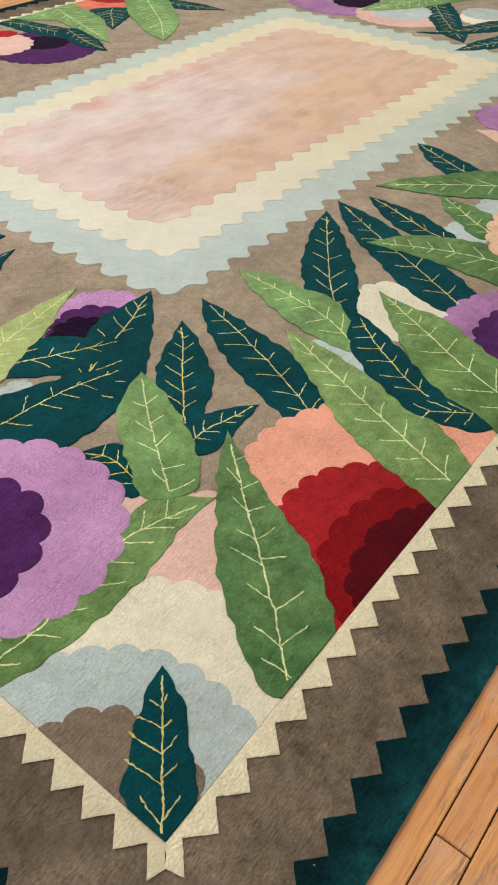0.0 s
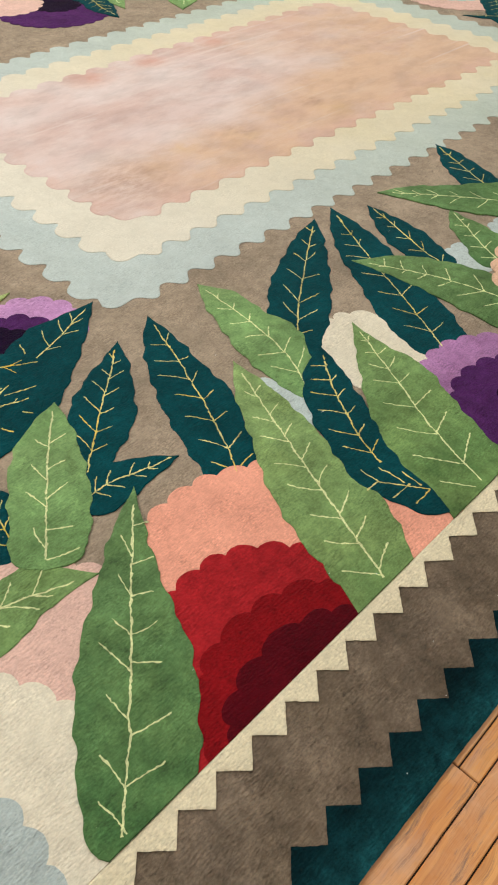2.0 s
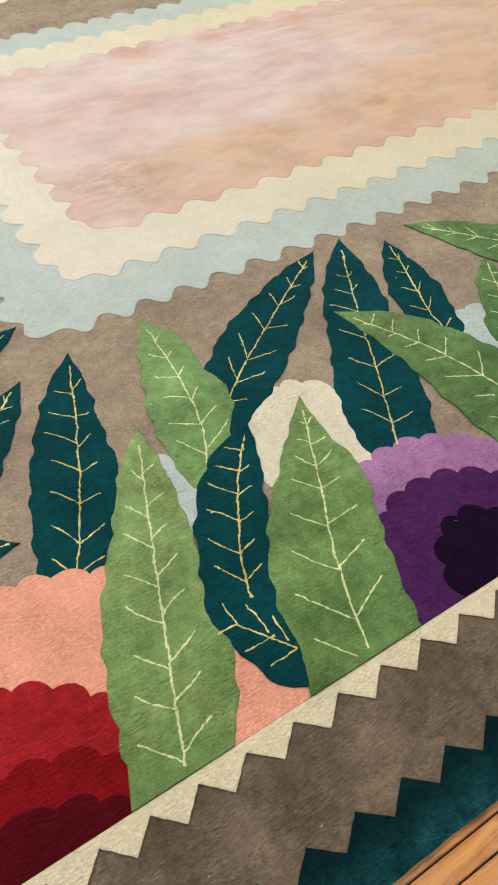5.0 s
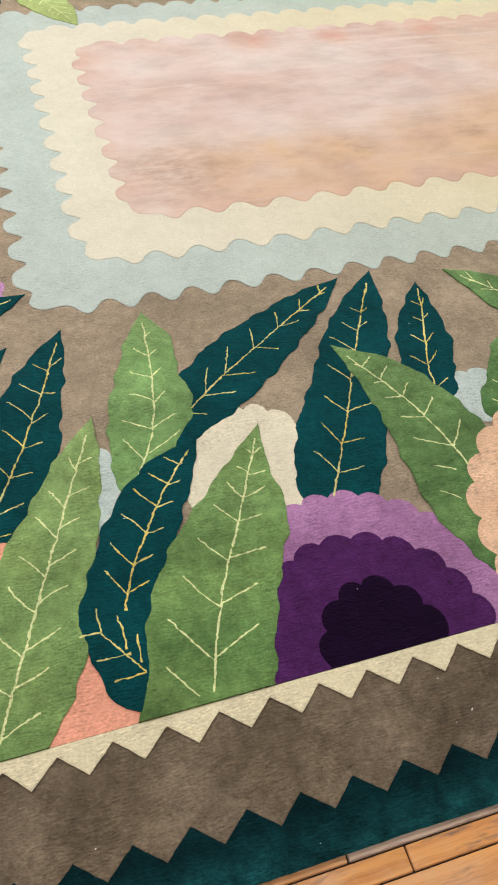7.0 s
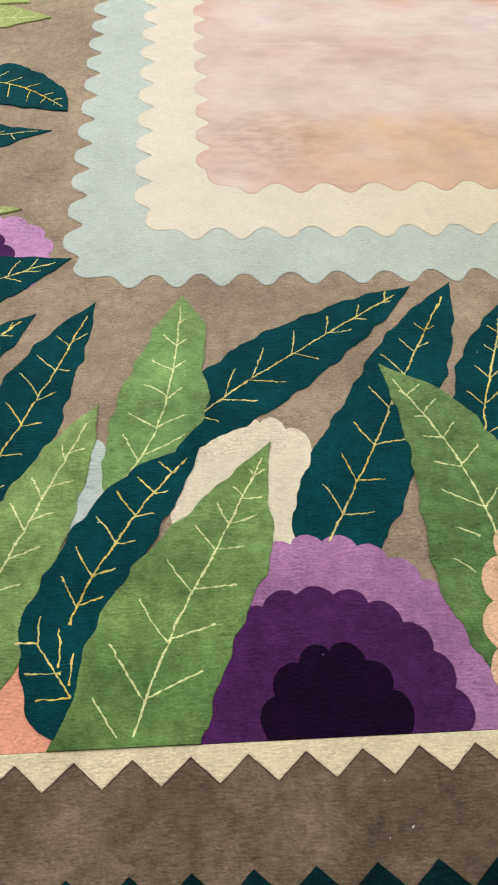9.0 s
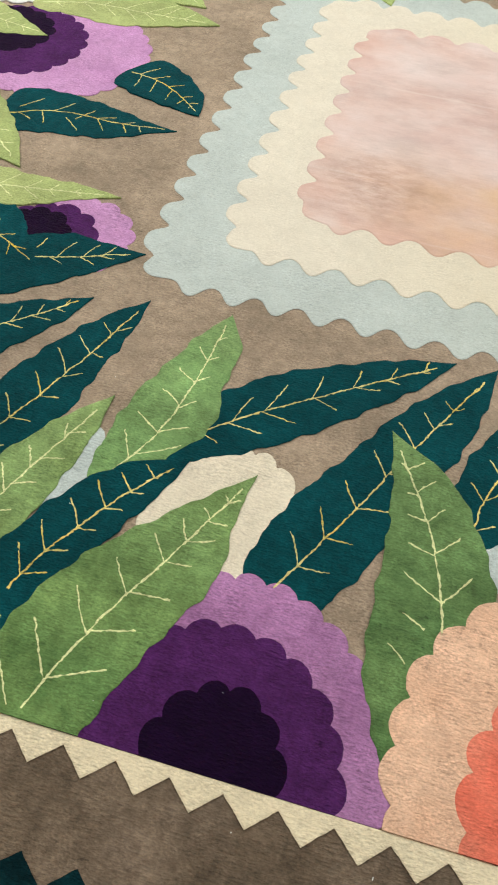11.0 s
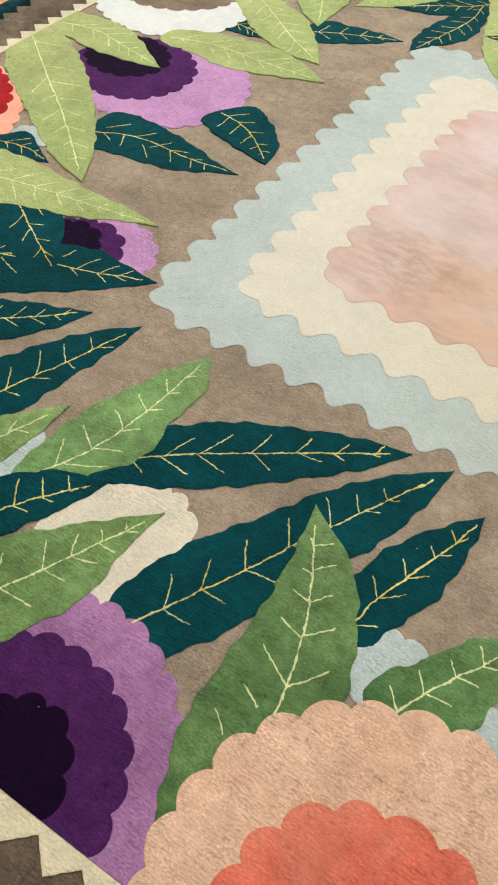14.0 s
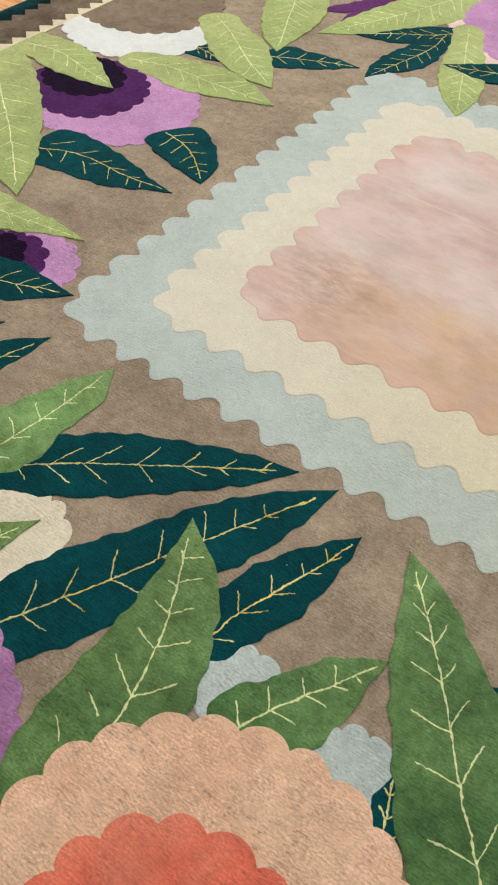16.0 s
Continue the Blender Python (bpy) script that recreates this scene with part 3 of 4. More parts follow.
def leaf(kind, layer, base, tip, left, right, rib, pairs=0, whole=False, veins=(), rib_from=0.05):
    """A leaf from base to tip. left, right: the outline's distance from the straight line between them, at the stations; rib: the midrib's.
    veins: root and end of each side vein, as the part of the leaf's length and the distance from that line; left out, they are set out in pairs."""
    b, e = Vector(base), Vector(tip)
    d = e - b
    size = d.length
    u = d / size
    nrm = Vector((-u.y, u.x))
    global made
    made += 1
    top = layer * STEP + LIFT + 0.00001 * made
    rnd = random.Random(round(base[0] * 977 + tip[1] * 3571))
    ph = [rnd.uniform(0, 6.28) for _ in range(4)]
    waves = size / 0.11
    cut = (base[1] < -0.005 or base[0] < -0.005) and not whole

    def rib_at(s):
        return ease((0.0, 0.3, 0.65, 1.0), (0.0, rib[0], rib[1], 0.0), s)

    def side(vals, s, k):
        if s < 0.08 and cut:
            return vals[0]
        if s < 0.08:
            m = rib_at(s)
            return m + (vals[0] - m) * math.sqrt(max(0.0, 1 - (1 - s / 0.08) ** 2))
        o = ease(STATIONS, (*vals, 0.0), s)
        o += 0.05 * (o - rib_at(s))
        fade = min(1.0, (1 - s) * 5)
        sign = 1 if k == 0 else -1
        return o + sign * fade * (0.0035 * math.sin(2 * math.pi * waves * s + ph[k]) + 0.002 * math.sin(2 * math.pi * waves * 1.7 * s + ph[k + 2]) + 0.0026 * noise.noise((s * size * 62, ph[k], 2.0)) + 0.0012 * noise.noise((s * size * 150, ph[k], 4.0)))

    bm = bmesh.new()
    along = bm.verts.layers.float.new("along")
    rows, count, low = [], 84, (-0.16 if cut else 0.0)
    for i in range(count + 1):
        s = low + (1 - low) * (1 - (1 - i / count) ** 1.15)
        lo, ro = side(left, s, 0), side(right, s, 1)
        w = max(lo - ro, 0.0015)
        r, q = min(0.0055, 0.3 * w), min(0.0045, 0.25 * w)
        cross = [(0.5 * q, -0.002), (0.0, top - 0.0021), (0.25 * r, top - 0.0008), (r, top), (0.5 * w, top + 0.0002), (w - r, top), (w - 0.25 * r, top - 0.0008), (w, top - 0.0021), (w - 0.5 * q, -0.002)]
        row = []
        for off, z in cross:
            p = b + d * s + nrm * (ro + off)
            v = bm.verts.new((p.x, p.y, z))
            v[along] = max(0.0, min(1.0, s))
            row.append(v)
        rows.append(row)
    for p, q in zip(rows, rows[1:]):
        for k in range(8):
            bm.faces.new((p[k + 1], p[k], q[k], q[k + 1]))
    clip(bm)
    ob = part("leaf", bm, WOOL[kind], rug, LABEL[kind])
    if kind in ("plum", "rose_beige"):
        return ob
    dye = WOOL["gold_vein" if kind == "teal" else "pale_vein"]
    wide = 0.0066 if kind == "teal" else 0.0070

    def put(name, pts, w):
        pts = [p for p in pts if 0.006 < p[0] < FX - 0.006 and 0.006 < p[1] < FY - 0.006]
        if len(pts) > 2:
            part(name, strand(pts, w, top + (0.0004 if name == "midrib" else 0.0002 + 0.000004 * len(ob.children))), dye, ob)

    def spine(s):
        return b + d * s + nrm * (rib_at(s) + 0.0045 * noise.noise((s * 20 * size, ph[0], 0.0)) + 0.0030 * noise.noise((s * 125 * size, ph[1], 0.0)))

    steps = max(12, int(size * 0.88 / 0.0065))
    put("midrib", [tuple(spine(rib_from + (0.93 - rib_from) * k / steps)) for k in range(steps + 1)], wide)

    def side_vein(start, end):
        way = end - start
        across = Vector((-way.y, way.x)).normalized()
        bow, bits, key = rnd.uniform(-0.05, 0.05), max(5, int(way.length / 0.006)), rnd.uniform(0, 50)
        put("side_vein", [tuple(start + way * f + across * (bow * way.length * 4 * f * (1 - f) + 0.003 * f * noise.noise((f * 6 * way.length / 0.05, key, ph[2])) + 0.0024 * noise.noise((f * way.length * 150, key, ph[3])))) for f in [m / bits for m in range(bits + 1)]], wide * 0.85)

    for s0, o0, s1, o1 in veins:
        start = b + d * s0 + nrm * o0
        side_vein(spine(s0) if s0 >= rib_from and abs(o0 - rib_at(s0)) < 0.03 else start, b + d * s1 + nrm * o1)
    pairs = 0 if veins else pairs or max(4, round(size / 0.105))
    for i in range(pairs):
        s0 = 0.09 + 0.80 * ((i + 0.2) / pairs) ** 0.9
        for k, vals in ((0, left), (1, right)):
            at = s0 + rnd.uniform(-0.008, 0.008)
            room = abs(side(vals, min(at + 0.05, 0.97), k) - rib_at(at))
            reach = room * rnd.uniform(0.5, 0.72)
            if reach > 0.008:
                side_vein(spine(at), spine(at) + u * (reach * rnd.uniform(0.6, 1.25)) + nrm * ((1 if k == 0 else -1) * reach))
    return ob


flower("corner flower of rose, cream and pale blue rings", ("rose_beige", 0.5, -0.05, 0.15, 0.88, 0.88), ("cream", 1, -0.05, 0.15, 0.575, 0.575), ("pale_blue", 1.5, -0.05, 0.155, 0.37, 0.37), ("taupe", 2, -0.05, 0.144, 0.225, 0.225))
flower("peach and red flower cut by the border", ("peach", 1, 1.02, 0, 0.50, 0.556), ("red", 1.5, 0.894, 0, 0.315, 0.354), ("crimson", 2, 0.888, 0, 0.27, 0.19), ("maroon", 2.5, 0.885, 0, 0.208, 0.1))
flower("cream flower behind leaves", ("cream", 1, 1.897, 0.5, 0.193, 0.266))
flower("pale blue flower behind leaves", ("pale_blue", 1, 1.50, 0.585, 0.07, 0.13))
flower("lilac flower with violet and aubergine rings", ("lilac", 2, 2.015, 0, 0.352, 0.43), ("violet", 2.5, 2.003, 0, 0.284, 0.308), ("aubergine", 3, 2.021, 0, 0.15, 0.183))
flower("apricot flower with coral ring and red heart", ("apricot", 4.6, 2.807, 0.155, 0.462, 0.462), ("coral", 5.1, 2.794, 0.094, 0.304, 0.304), ("coral", 5.4, 2.794, 0.09, 0.235, 0.235), ("red", 5.6, 2.792, 0.09, 0.163, 0.163), lobe=0.11)
flower("pale blue flower behind leaves", ("pale_blue", 1, 2.587, 0.642, 0.10, 0.10))
flower("pale blue flower behind leaves", ("pale_blue", 1, 2.88, 0.638, 0.095, 0.095))
flower("lilac flower with a violet heart", ("pale_lilac", 3.6, 0.288, 0.879, 0.35, 0.35), ("violet", 4.1, 0.21, 0.925, 0.235, 0.235), lobe=0.11)
flower("small violet flower between teal leaves", ("pale_lilac", 0.5, 1.17, 1.385, 0.18, 0.18), ("violet", 1, 1.09, 1.355, 0.155, 0.155), ("aubergine", 1.5, 1.045, 1.355, 0.115, 0.115))
flower("lilac flower with violet and aubergine rings", ("pale_lilac", 1, 0.686, 2.393, 0.35, 0.35), ("violet", 2, 0.508, 2.405, 0.264, 0.264), ("aubergine", 2.5, 0.43, 2.46, 0.19, 0.18))
flower("pale grey crescent flower", ("pale_grey", 3, 0.268, 3.023, 0.369, 0.369), ("taupe", 3.5, 0.134, 3.257, 0.383, 0.383))
flower("peach and red flower cut by the border", ("peach", 1, 0, 1.60, 0.46, 0.46), ("red", 1.5, 0, 1.697, 0.357, 0.357))
flower("lilac flower with a blush outer ring and dark heart", ("blush", 0.8, 1.958, 4.387, 0.62, 0.62), ("pale_lilac", 3, 1.958, 4.387, 0.537, 0.537), ("aubergine", 3.4, 1.90, 4.33, 0.2, 0.2))
flower("lilac flower with aubergine heart", ("lilac", 1, 5.587, 3.145, 0.50, 0.50), ("aubergine", 1.5, 5.543, 3.053, 0.19, 0.19))
flower("rose flower with pale blue ring", ("rose_beige", 1, 5.49, 2.593, 0.39, 0.39), ("pale_blue", 1.5, 5.514, 2.631, 0.24, 0.24))
flower("cream flower with pale blue ring", ("cream", 1, 5.75, 2.05, 0.20, 0.20), ("pale_blue", 1.5, 5.86, 2.11, 0.17, 0.17))
flower("violet flower with aubergine heart", ("violet", 1, 3.183, 4.027, 0.359, 0.359), ("aubergine", 1.5, 3.242, 4.09, 0.16, 0.16))
flower("rose flower with red heart", ("rose_beige", 2, 3.0, 4.30, 0.25, 0.25), ("red", 2.5, 3.2, 4.45, 0.08, 0.08))
flower("coral flower with red heart", ("coral", 1, 4.351, 4.661, 0.371, 0.371), ("red", 1.5, 4.451, 4.637, 0.24, 0.24))
flower("lilac flower with aubergine heart", ("lilac", 1, 3.958, 1.015, 0.229, 0.229), ("aubergine", 1.5, 3.95, 0.97, 0.13, 0.13))
flower("small pale blue flower between leaves", ("pale_blue", 1, 0.70, 1.295, 0.06, 0.045))
flower("small pale blue flower between leaves", ("pale_blue", 0.8, 0.535, 1.755, 0.085, 0.06))
leaf("teal", 5, (-0.006, 0), (0.271, 0.258), (0.047, 0.076, 0.067, 0.053, 0.032), (-0.035, -0.068, -0.055, -0.051, -0.031), (0, 0),
     veins=((0.095, 0.001, 0.244, 0.045), (0.293, 0.003, 0.447, 0.077), (0.461, 0.003, 0.603, 0.07), (0.605, 0.005, 0.683, 0.053), (0.723, 0.003, 0.781, 0.027), (0.108, 0, 0.228, -0.035), (0.323, 0.001, 0.392, -0.032), (0.46, 0.002, 0.556, -0.032), (0.607, 0.002, 0.65, -0.02), (0.74, 0.001, 0.807, -0.013)))
# leaves by the near corner
leaf("deep_green", 5, (0.384, -0.017), (0.972, 0.641), (0.069, 0.091, 0.101, 0.076, 0.045), (-0.127, -0.141, -0.132, -0.074, -0.028), (-0.009, -0.002), whole=True,
     veins=((0.049, -0.015, 0.121, 0.046), (0.148, -0.017, 0.22, 0.047), (0.292, -0.012, 0.36, 0.04), (0.148, -0.017, 0.196, -0.08), (0.26, -0.021, 0.308, -0.091), (0.413, -0.012, 0.495, 0.063), (0.513, -0.011, 0.559, 0.039), (0.626, -0.009, 0.693, 0.029), (0.748, -0.008, 0.824, 0.026), (0.438, -0.011, 0.437, -0.073), (0.513, -0.01, 0.547, -0.063), (0.625, -0.013, 0.636, -0.053), (0.722, -0.012, 0.747, -0.052), (0.853, -0.008, 0.868, -0.038)))
leaf("light", 4.2, (0.661, 0.586), (1.02, 1.046), (0.083, 0.09, 0.102, 0.1, 0.06), (-0.088, -0.099, -0.095, -0.072, -0.042), (0.005, 0.01),
     veins=((0.105, -0.002, 0.218, 0.036), (0.327, 0.001, 0.423, 0.059), (0.482, 0.012, 0.588, 0.051), (0.69, 0.011, 0.744, 0.047), (0.048, 0, 0.094, -0.077), (0.202, -0.003, 0.21, -0.061), (0.369, -0.001, 0.461, -0.044), (0.546, -0, 0.599, -0.037), (0.71, 0.002, 0.769, -0.035)))
leaf("green", 3, (-0.055, 0.57), (0.743, 0.494), (0.059, 0.056, 0.054, 0.096, 0.121), (-0.062, -0.079, -0.074, -0.049, -0.006), (0.004, 0.064))
leaf("teal", 2, (0.874, 0.723), (1.33, 1.144), (0.027, 0.058, 0.088, 0.074, 0.034), (-0.042, -0.069, -0.094, -0.073, -0.043), (0.003, 0.001),
     veins=((0.222, -0.006, 0.27, -0.036), (0.343, -0.001, 0.386, -0.039), (0.461, 0, 0.505, -0.033), (0.584, 0, 0.645, -0.036), (0.701, 0.001, 0.772, -0.038), (0.819, 0.002, 0.849, -0.024), (0.222, 0.003, 0.317, 0.05), (0.344, 0.001, 0.449, 0.059), (0.476, -0, 0.574, 0.059), (0.609, 0.002, 0.686, 0.047), (0.728, 0.003, 0.778, 0.028), (0.863, 0.001, 0.899, 0.017)))
leaf("teal", 2.6, (0.834, 0.695), (1.131, 0.645), (0.086, 0.086, 0.075, 0.06, 0.028), (-0.055, -0.066, -0.05, -0.033, -0.015), (0.018, 0.009),
     veins=((0.189, 0.017, 0.281, 0.057), (0.309, 0.008, 0.417, 0.055), (0.52, 0.003, 0.629, 0.044), (0.692, 0.003, 0.741, 0.024), (0.183, 0.015, 0.27, -0.025), (0.306, 0.012, 0.421, -0.018), (0.532, 0.007, 0.633, -0.018), (0.692, 0.003, 0.758, -0.012)))
leaf("teal", 0.3, (1.171, 0.445), (1.488, 1.186), (0.072, 0.084, 0.092, 0.081, 0.05), (-0.089, -0.096, -0.111, -0.075, -0.042), (-0.021, -0.017),
     veins=((0.069, -0.023, 0.129, -0.072), (0.18, -0.026, 0.239, -0.076), (0.322, -0.019, 0.354, -0.07), (0.441, -0.02, 0.477, -0.067), (0.546, -0.014, 0.599, -0.053), (0.682, -0.009, 0.695, -0.052), (0.803, -0.005, 0.858, -0.035), (0.069, -0.023, 0.143, 0.045), (0.18, -0.026, 0.258, 0.045), (0.323, -0.018, 0.382, 0.048), (0.448, -0.02, 0.505, 0.046), (0.563, -0.011, 0.627, 0.063), (0.676, -0.01, 0.713, 0.052), (0.784, -0.005, 0.811, 0.038)))
leaf("teal", 0.6, (0.643, 0.66), (0.635, 0.924), (0.052, 0.07, 0.052, 0.035, 0.015), (-0.104, -0.104, -0.104, -0.105, -0.067), (-0.019, -0.035))
leaf("teal", 2, (0.781, 1.135), (1.407, 1.367), (0.073, 0.073, 0.094, 0.099, 0.044), (-0.179, -0.179, -0.142, -0.1, -0.048), (-0.005, -0.008),
     veins=((0.603, 0.007, 0.688, 0.059), (0.721, -0.008, 0.794, 0.043), (0.807, -0.005, 0.868, 0.03), (0.572, 0.012, 0.626, -0.041), (0.708, -0.005, 0.769, -0.044), (0.789, -0.005, 0.858, -0.023), (0.51, 0.036, 0.555, 0.078), (0.202, -0.013, 0.346, -0.078), (0.202, -0.013, 0.298, 0.01), (0.171, 0.003, 0.225, 0.037)))
leaf("teal", 2.6, (0.706, 1.461), (1.123, 1.213), (0.063, 0.073, 0.11, 0.077, 0.041), (-0.066, -0.085, -0.107, -0.102, -0.061), (-0.004, -0.005),
     veins=((0.439, -0.004, 0.493, 0.038), (0.614, -0.008, 0.67, 0.034), (0.757, 0.001, 0.834, 0.018), (0.32, -0.009, 0.433, -0.069), (0.494, -0.013, 0.604, -0.05), (0.715, -0.002, 0.796, -0.041), (0.263, 0.046, 0.39, 0.053)))
leaf("teal", 3.2, (0.284, 1.215), (1.029, 1.093), (0.144, 0.144, 0.144, 0.112, 0.065), (-0.218, -0.209, -0.182, -0.165, -0.116), (0.019, 0.036),
     veins=((0.475, 0.021, 0.548, 0.093), (0.625, 0.033, 0.651, 0.08), (0.739, 0.019, 0.764, 0.042), (0.811, -0.002, 0.83, 0.017), (0.872, -0.003, 0.895, 0.026), (0.395, 0.023, 0.464, -0.042), (0.554, 0.021, 0.61, -0.035), (0.656, 0.019, 0.703, -0.028), (0.752, 0.003, 0.785, -0.031), (0.778, -0.064, 0.807, -0.095), (0.877, -0.034, 0.907, -0.055)))
leaf("yellow", 4, (0.481, 1.437), (1.24, 1.596), (0.163, 0.152, 0.11, 0.071, 0.042), (-0.111, -0.111, -0.084, -0.068, -0.022), (0.017, 0.007))
# leaves along the long side
leaf("mid_green", 4, (1.183, -0.025), (1.518, 0.822), (0.103, 0.122, 0.12, 0.086, 0.053), (-0.097, -0.122, -0.105, -0.081, -0.047), (0.001, 0.002),
     veins=((0.06, 0.006, 0.112, 0.081), (0.169, 0.006, 0.214, 0.077), (0.263, 0.007, 0.31, 0.07), (0.374, 0.004, 0.433, 0.076), (0.47, 0.002, 0.521, 0.075), (0.583, -0.001, 0.641, 0.065), (0.676, 0.004, 0.727, 0.051), (0.803, -0.002, 0.844, 0.028), (0.076, 0.005, 0.142, -0.064), (0.19, 0.003, 0.245, -0.057), (0.279, 0.004, 0.343, -0.06), (0.395, 0.002, 0.456, -0.053), (0.502, -0.001, 0.557, -0.05), (0.61, 0, 0.654, -0.04), (0.717, 0, 0.755, -0.042), (0.822, -0.003, 0.853, -0.028)))
leaf("light", 3, (1.567, 0.546), (1.729, 1.202), (0.04, 0.059, 0.067, 0.052, 0.033), (-0.077, -0.11, -0.151, -0.107, -0.083), (-0.047, -0.035),
     veins=((0.164, -0.048, 0.265, 0.029), (0.317, -0.041, 0.362, 0.033), (0.465, -0.033, 0.505, 0.02), (0.598, -0.029, 0.628, 0.022), (0.723, -0.023, 0.77, 0.016), (0.191, -0.046, 0.31, -0.119), (0.317, -0.042, 0.398, -0.108), (0.45, -0.035, 0.518, -0.078), (0.608, -0.028, 0.654, -0.064), (0.724, -0.021, 0.762, -0.049), (0.844, -0.012, 0.873, -0.032)))
leaf("teal", 4.6, (1.513, 0.002), (1.771, 0.693), (0.118, 0.193, 0.194, 0.175, 0.115), (0.025, 0.037, 0.03, 0.013, -0.002), (0.101, 0.078), rib_from=0.3,
     veins=((0.353, 0.112, 0.428, 0.166), (0.455, 0.107, 0.528, 0.166), (0.573, 0.1, 0.639, 0.155), (0.682, 0.084, 0.744, 0.138), (0.775, 0.066, 0.811, 0.108), (0.86, 0.059, 0.886, 0.077), (0.357, 0.113, 0.407, 0.062), (0.455, 0.107, 0.497, 0.062), (0.573, 0.1, 0.602, 0.049), (0.672, 0.082, 0.707, 0.036), (0.77, 0.069, 0.793, 0.026), (0.857, 0.058, 0.869, 0.028), (0.12, 0.037, 0.227, 0.149), (0.146, 0.05, 0.23, 0.07), (0.181, 0.086, 0.282, 0.121), (0.226, 0.145, 0.299, 0.167), (0.12, 0.037, 0.085, 0.1), (0.171, 0.076, 0.14, 0.144), (0.225, 0.148, 0.204, 0.19)))
leaf("teal", 2, (1.667, 0.689), (2.373, 1.221), (0.113, 0.113, 0.123, 0.096, 0.057), (-0.059, -0.081, -0.081, -0.064, -0.04), (0.019, 0.013),
     veins=((0.25, 0.021, 0.34, 0.073), (0.348, 0.016, 0.457, 0.082), (0.506, 0.02, 0.576, 0.077), (0.639, 0.014, 0.698, 0.061), (0.764, 0.008, 0.81, 0.039), (0.884, 0.006, 0.921, 0.029), (0.145, -0.008, 0.181, -0.035), (0.234, 0.021, 0.312, -0.046), (0.34, 0.015, 0.421, -0.046), (0.514, 0.02, 0.556, -0.04), (0.647, 0.013, 0.718, -0.017), (0.751, 0.008, 0.785, -0.017), (0.875, 0.007, 0.899, -0.008)))
leaf("teal", 1.4, (2.024, 0.373), (2.489, 1.235), (0.099, 0.119, 0.106, 0.098, 0.058), (-0.104, -0.113, -0.084, -0.089, -0.053), (-0.003, 0.004),
     veins=((0.13, -0.004, 0.187, 0.068), (0.231, -0.007, 0.291, 0.062), (0.349, 0.003, 0.395, 0.067), (0.477, 0.003, 0.521, 0.074), (0.6, 0.012, 0.642, 0.083), (0.691, 0.009, 0.719, 0.056), (0.781, 0.017, 0.794, 0.04), (0.13, -0.004, 0.169, -0.067), (0.232, -0.01, 0.265, -0.058), (0.349, 0.003, 0.399, -0.067), (0.486, 0.007, 0.512, -0.033), (0.711, 0.014, 0.742, -0.019), (0.781, 0.017, 0.808, -0.012), (0.866, 0.019, 0.895, 0.004)))
leaf("teal", 2, (2.456, 0.655), (2.613, 1.146), (0.084, 0.084, 0.089, 0.07, 0.036), (-0.061, -0.062, -0.074, -0.058, -0.032), (0.011, -0.003),
     veins=((0.256, 0.004, 0.325, 0.06), (0.437, 0.005, 0.505, 0.046), (0.625, 0.006, 0.66, 0.029), (0.768, 0.004, 0.807, 0.028), (0.07, -0.018, 0.161, -0.04), (0.269, 0.002, 0.379, -0.023), (0.437, 0.001, 0.533, -0.025), (0.642, 0.006, 0.701, -0.021), (0.774, 0, 0.841, -0.014)))
leaf("shaded_green", 4, (2.374, 0.09), (2.237, 0.93), (0.038, 0.06, 0.037, 0.009, -0.001), (-0.076, -0.151, -0.221, -0.204, -0.136), (-0.098, -0.088),
     veins=((0.453, -0.109, 0.531, -0.022), (0.589, -0.096, 0.621, -0.034), (0.697, -0.079, 0.713, -0.034), (0.779, -0.074, 0.782, -0.034), (0.863, -0.054, 0.886, -0.022), (0.278, -0.022, 0.327, 0.015), (0.373, -0.065, 0.414, -0.018), (0.453, -0.109, 0.537, -0.179), (0.598, -0.097, 0.653, -0.158), (0.693, -0.081, 0.742, -0.124), (0.788, -0.074, 0.833, -0.107), (0.865, -0.056, 0.897, -0.079)))
leaf("green", 5, (1.62, -0.019), (1.938, 0.692), (0.144, 0.169, 0.155, 0.106, 0.049), (-0.115, -0.102, -0.099, -0.099, -0.033), (0.021, 0.009),
     veins=((0.032, 0.032, 0.095, 0.111), (0.134, 0.026, 0.238, 0.128), (0.294, 0.017, 0.376, 0.115), (0.448, 0.014, 0.51, 0.099), (0.586, 0.01, 0.64, 0.077), (0.68, -0.001, 0.733, 0.053), (0.783, -0.003, 0.8, 0.037), (0.859, -0.006, 0.878, 0.021), (0.142, 0.025, 0.26, -0.068), (0.305, 0.018, 0.387, -0.055), (0.458, 0.011, 0.513, -0.062), (0.592, 0.008, 0.629, -0.043), (0.68, -0.001, 0.737, -0.041), (0.773, -0.004, 0.8, -0.037), (0.859, -0.006, 0.893, -0.017)))
leaf("deep_green", 3, (2.62, 0.513), (2.829, 0.896), (0.087, 0.089, 0.072, 0.067, 0.04), (-0.096, -0.096, -0.09, -0.066, -0.027), (0.013, 0.005),
     veins=((0.144, 0.026, 0.185, 0.065), (0.31, 0.009, 0.365, 0.063), (0.509, 0.011, 0.546, 0.048), (0.682, 0.004, 0.733, 0.042), (0.318, 0.009, 0.4, -0.036), (0.509, 0.011, 0.582, -0.031), (0.664, 0.003, 0.726, -0.019), (0.797, -0.003, 0.804, -0.018)))
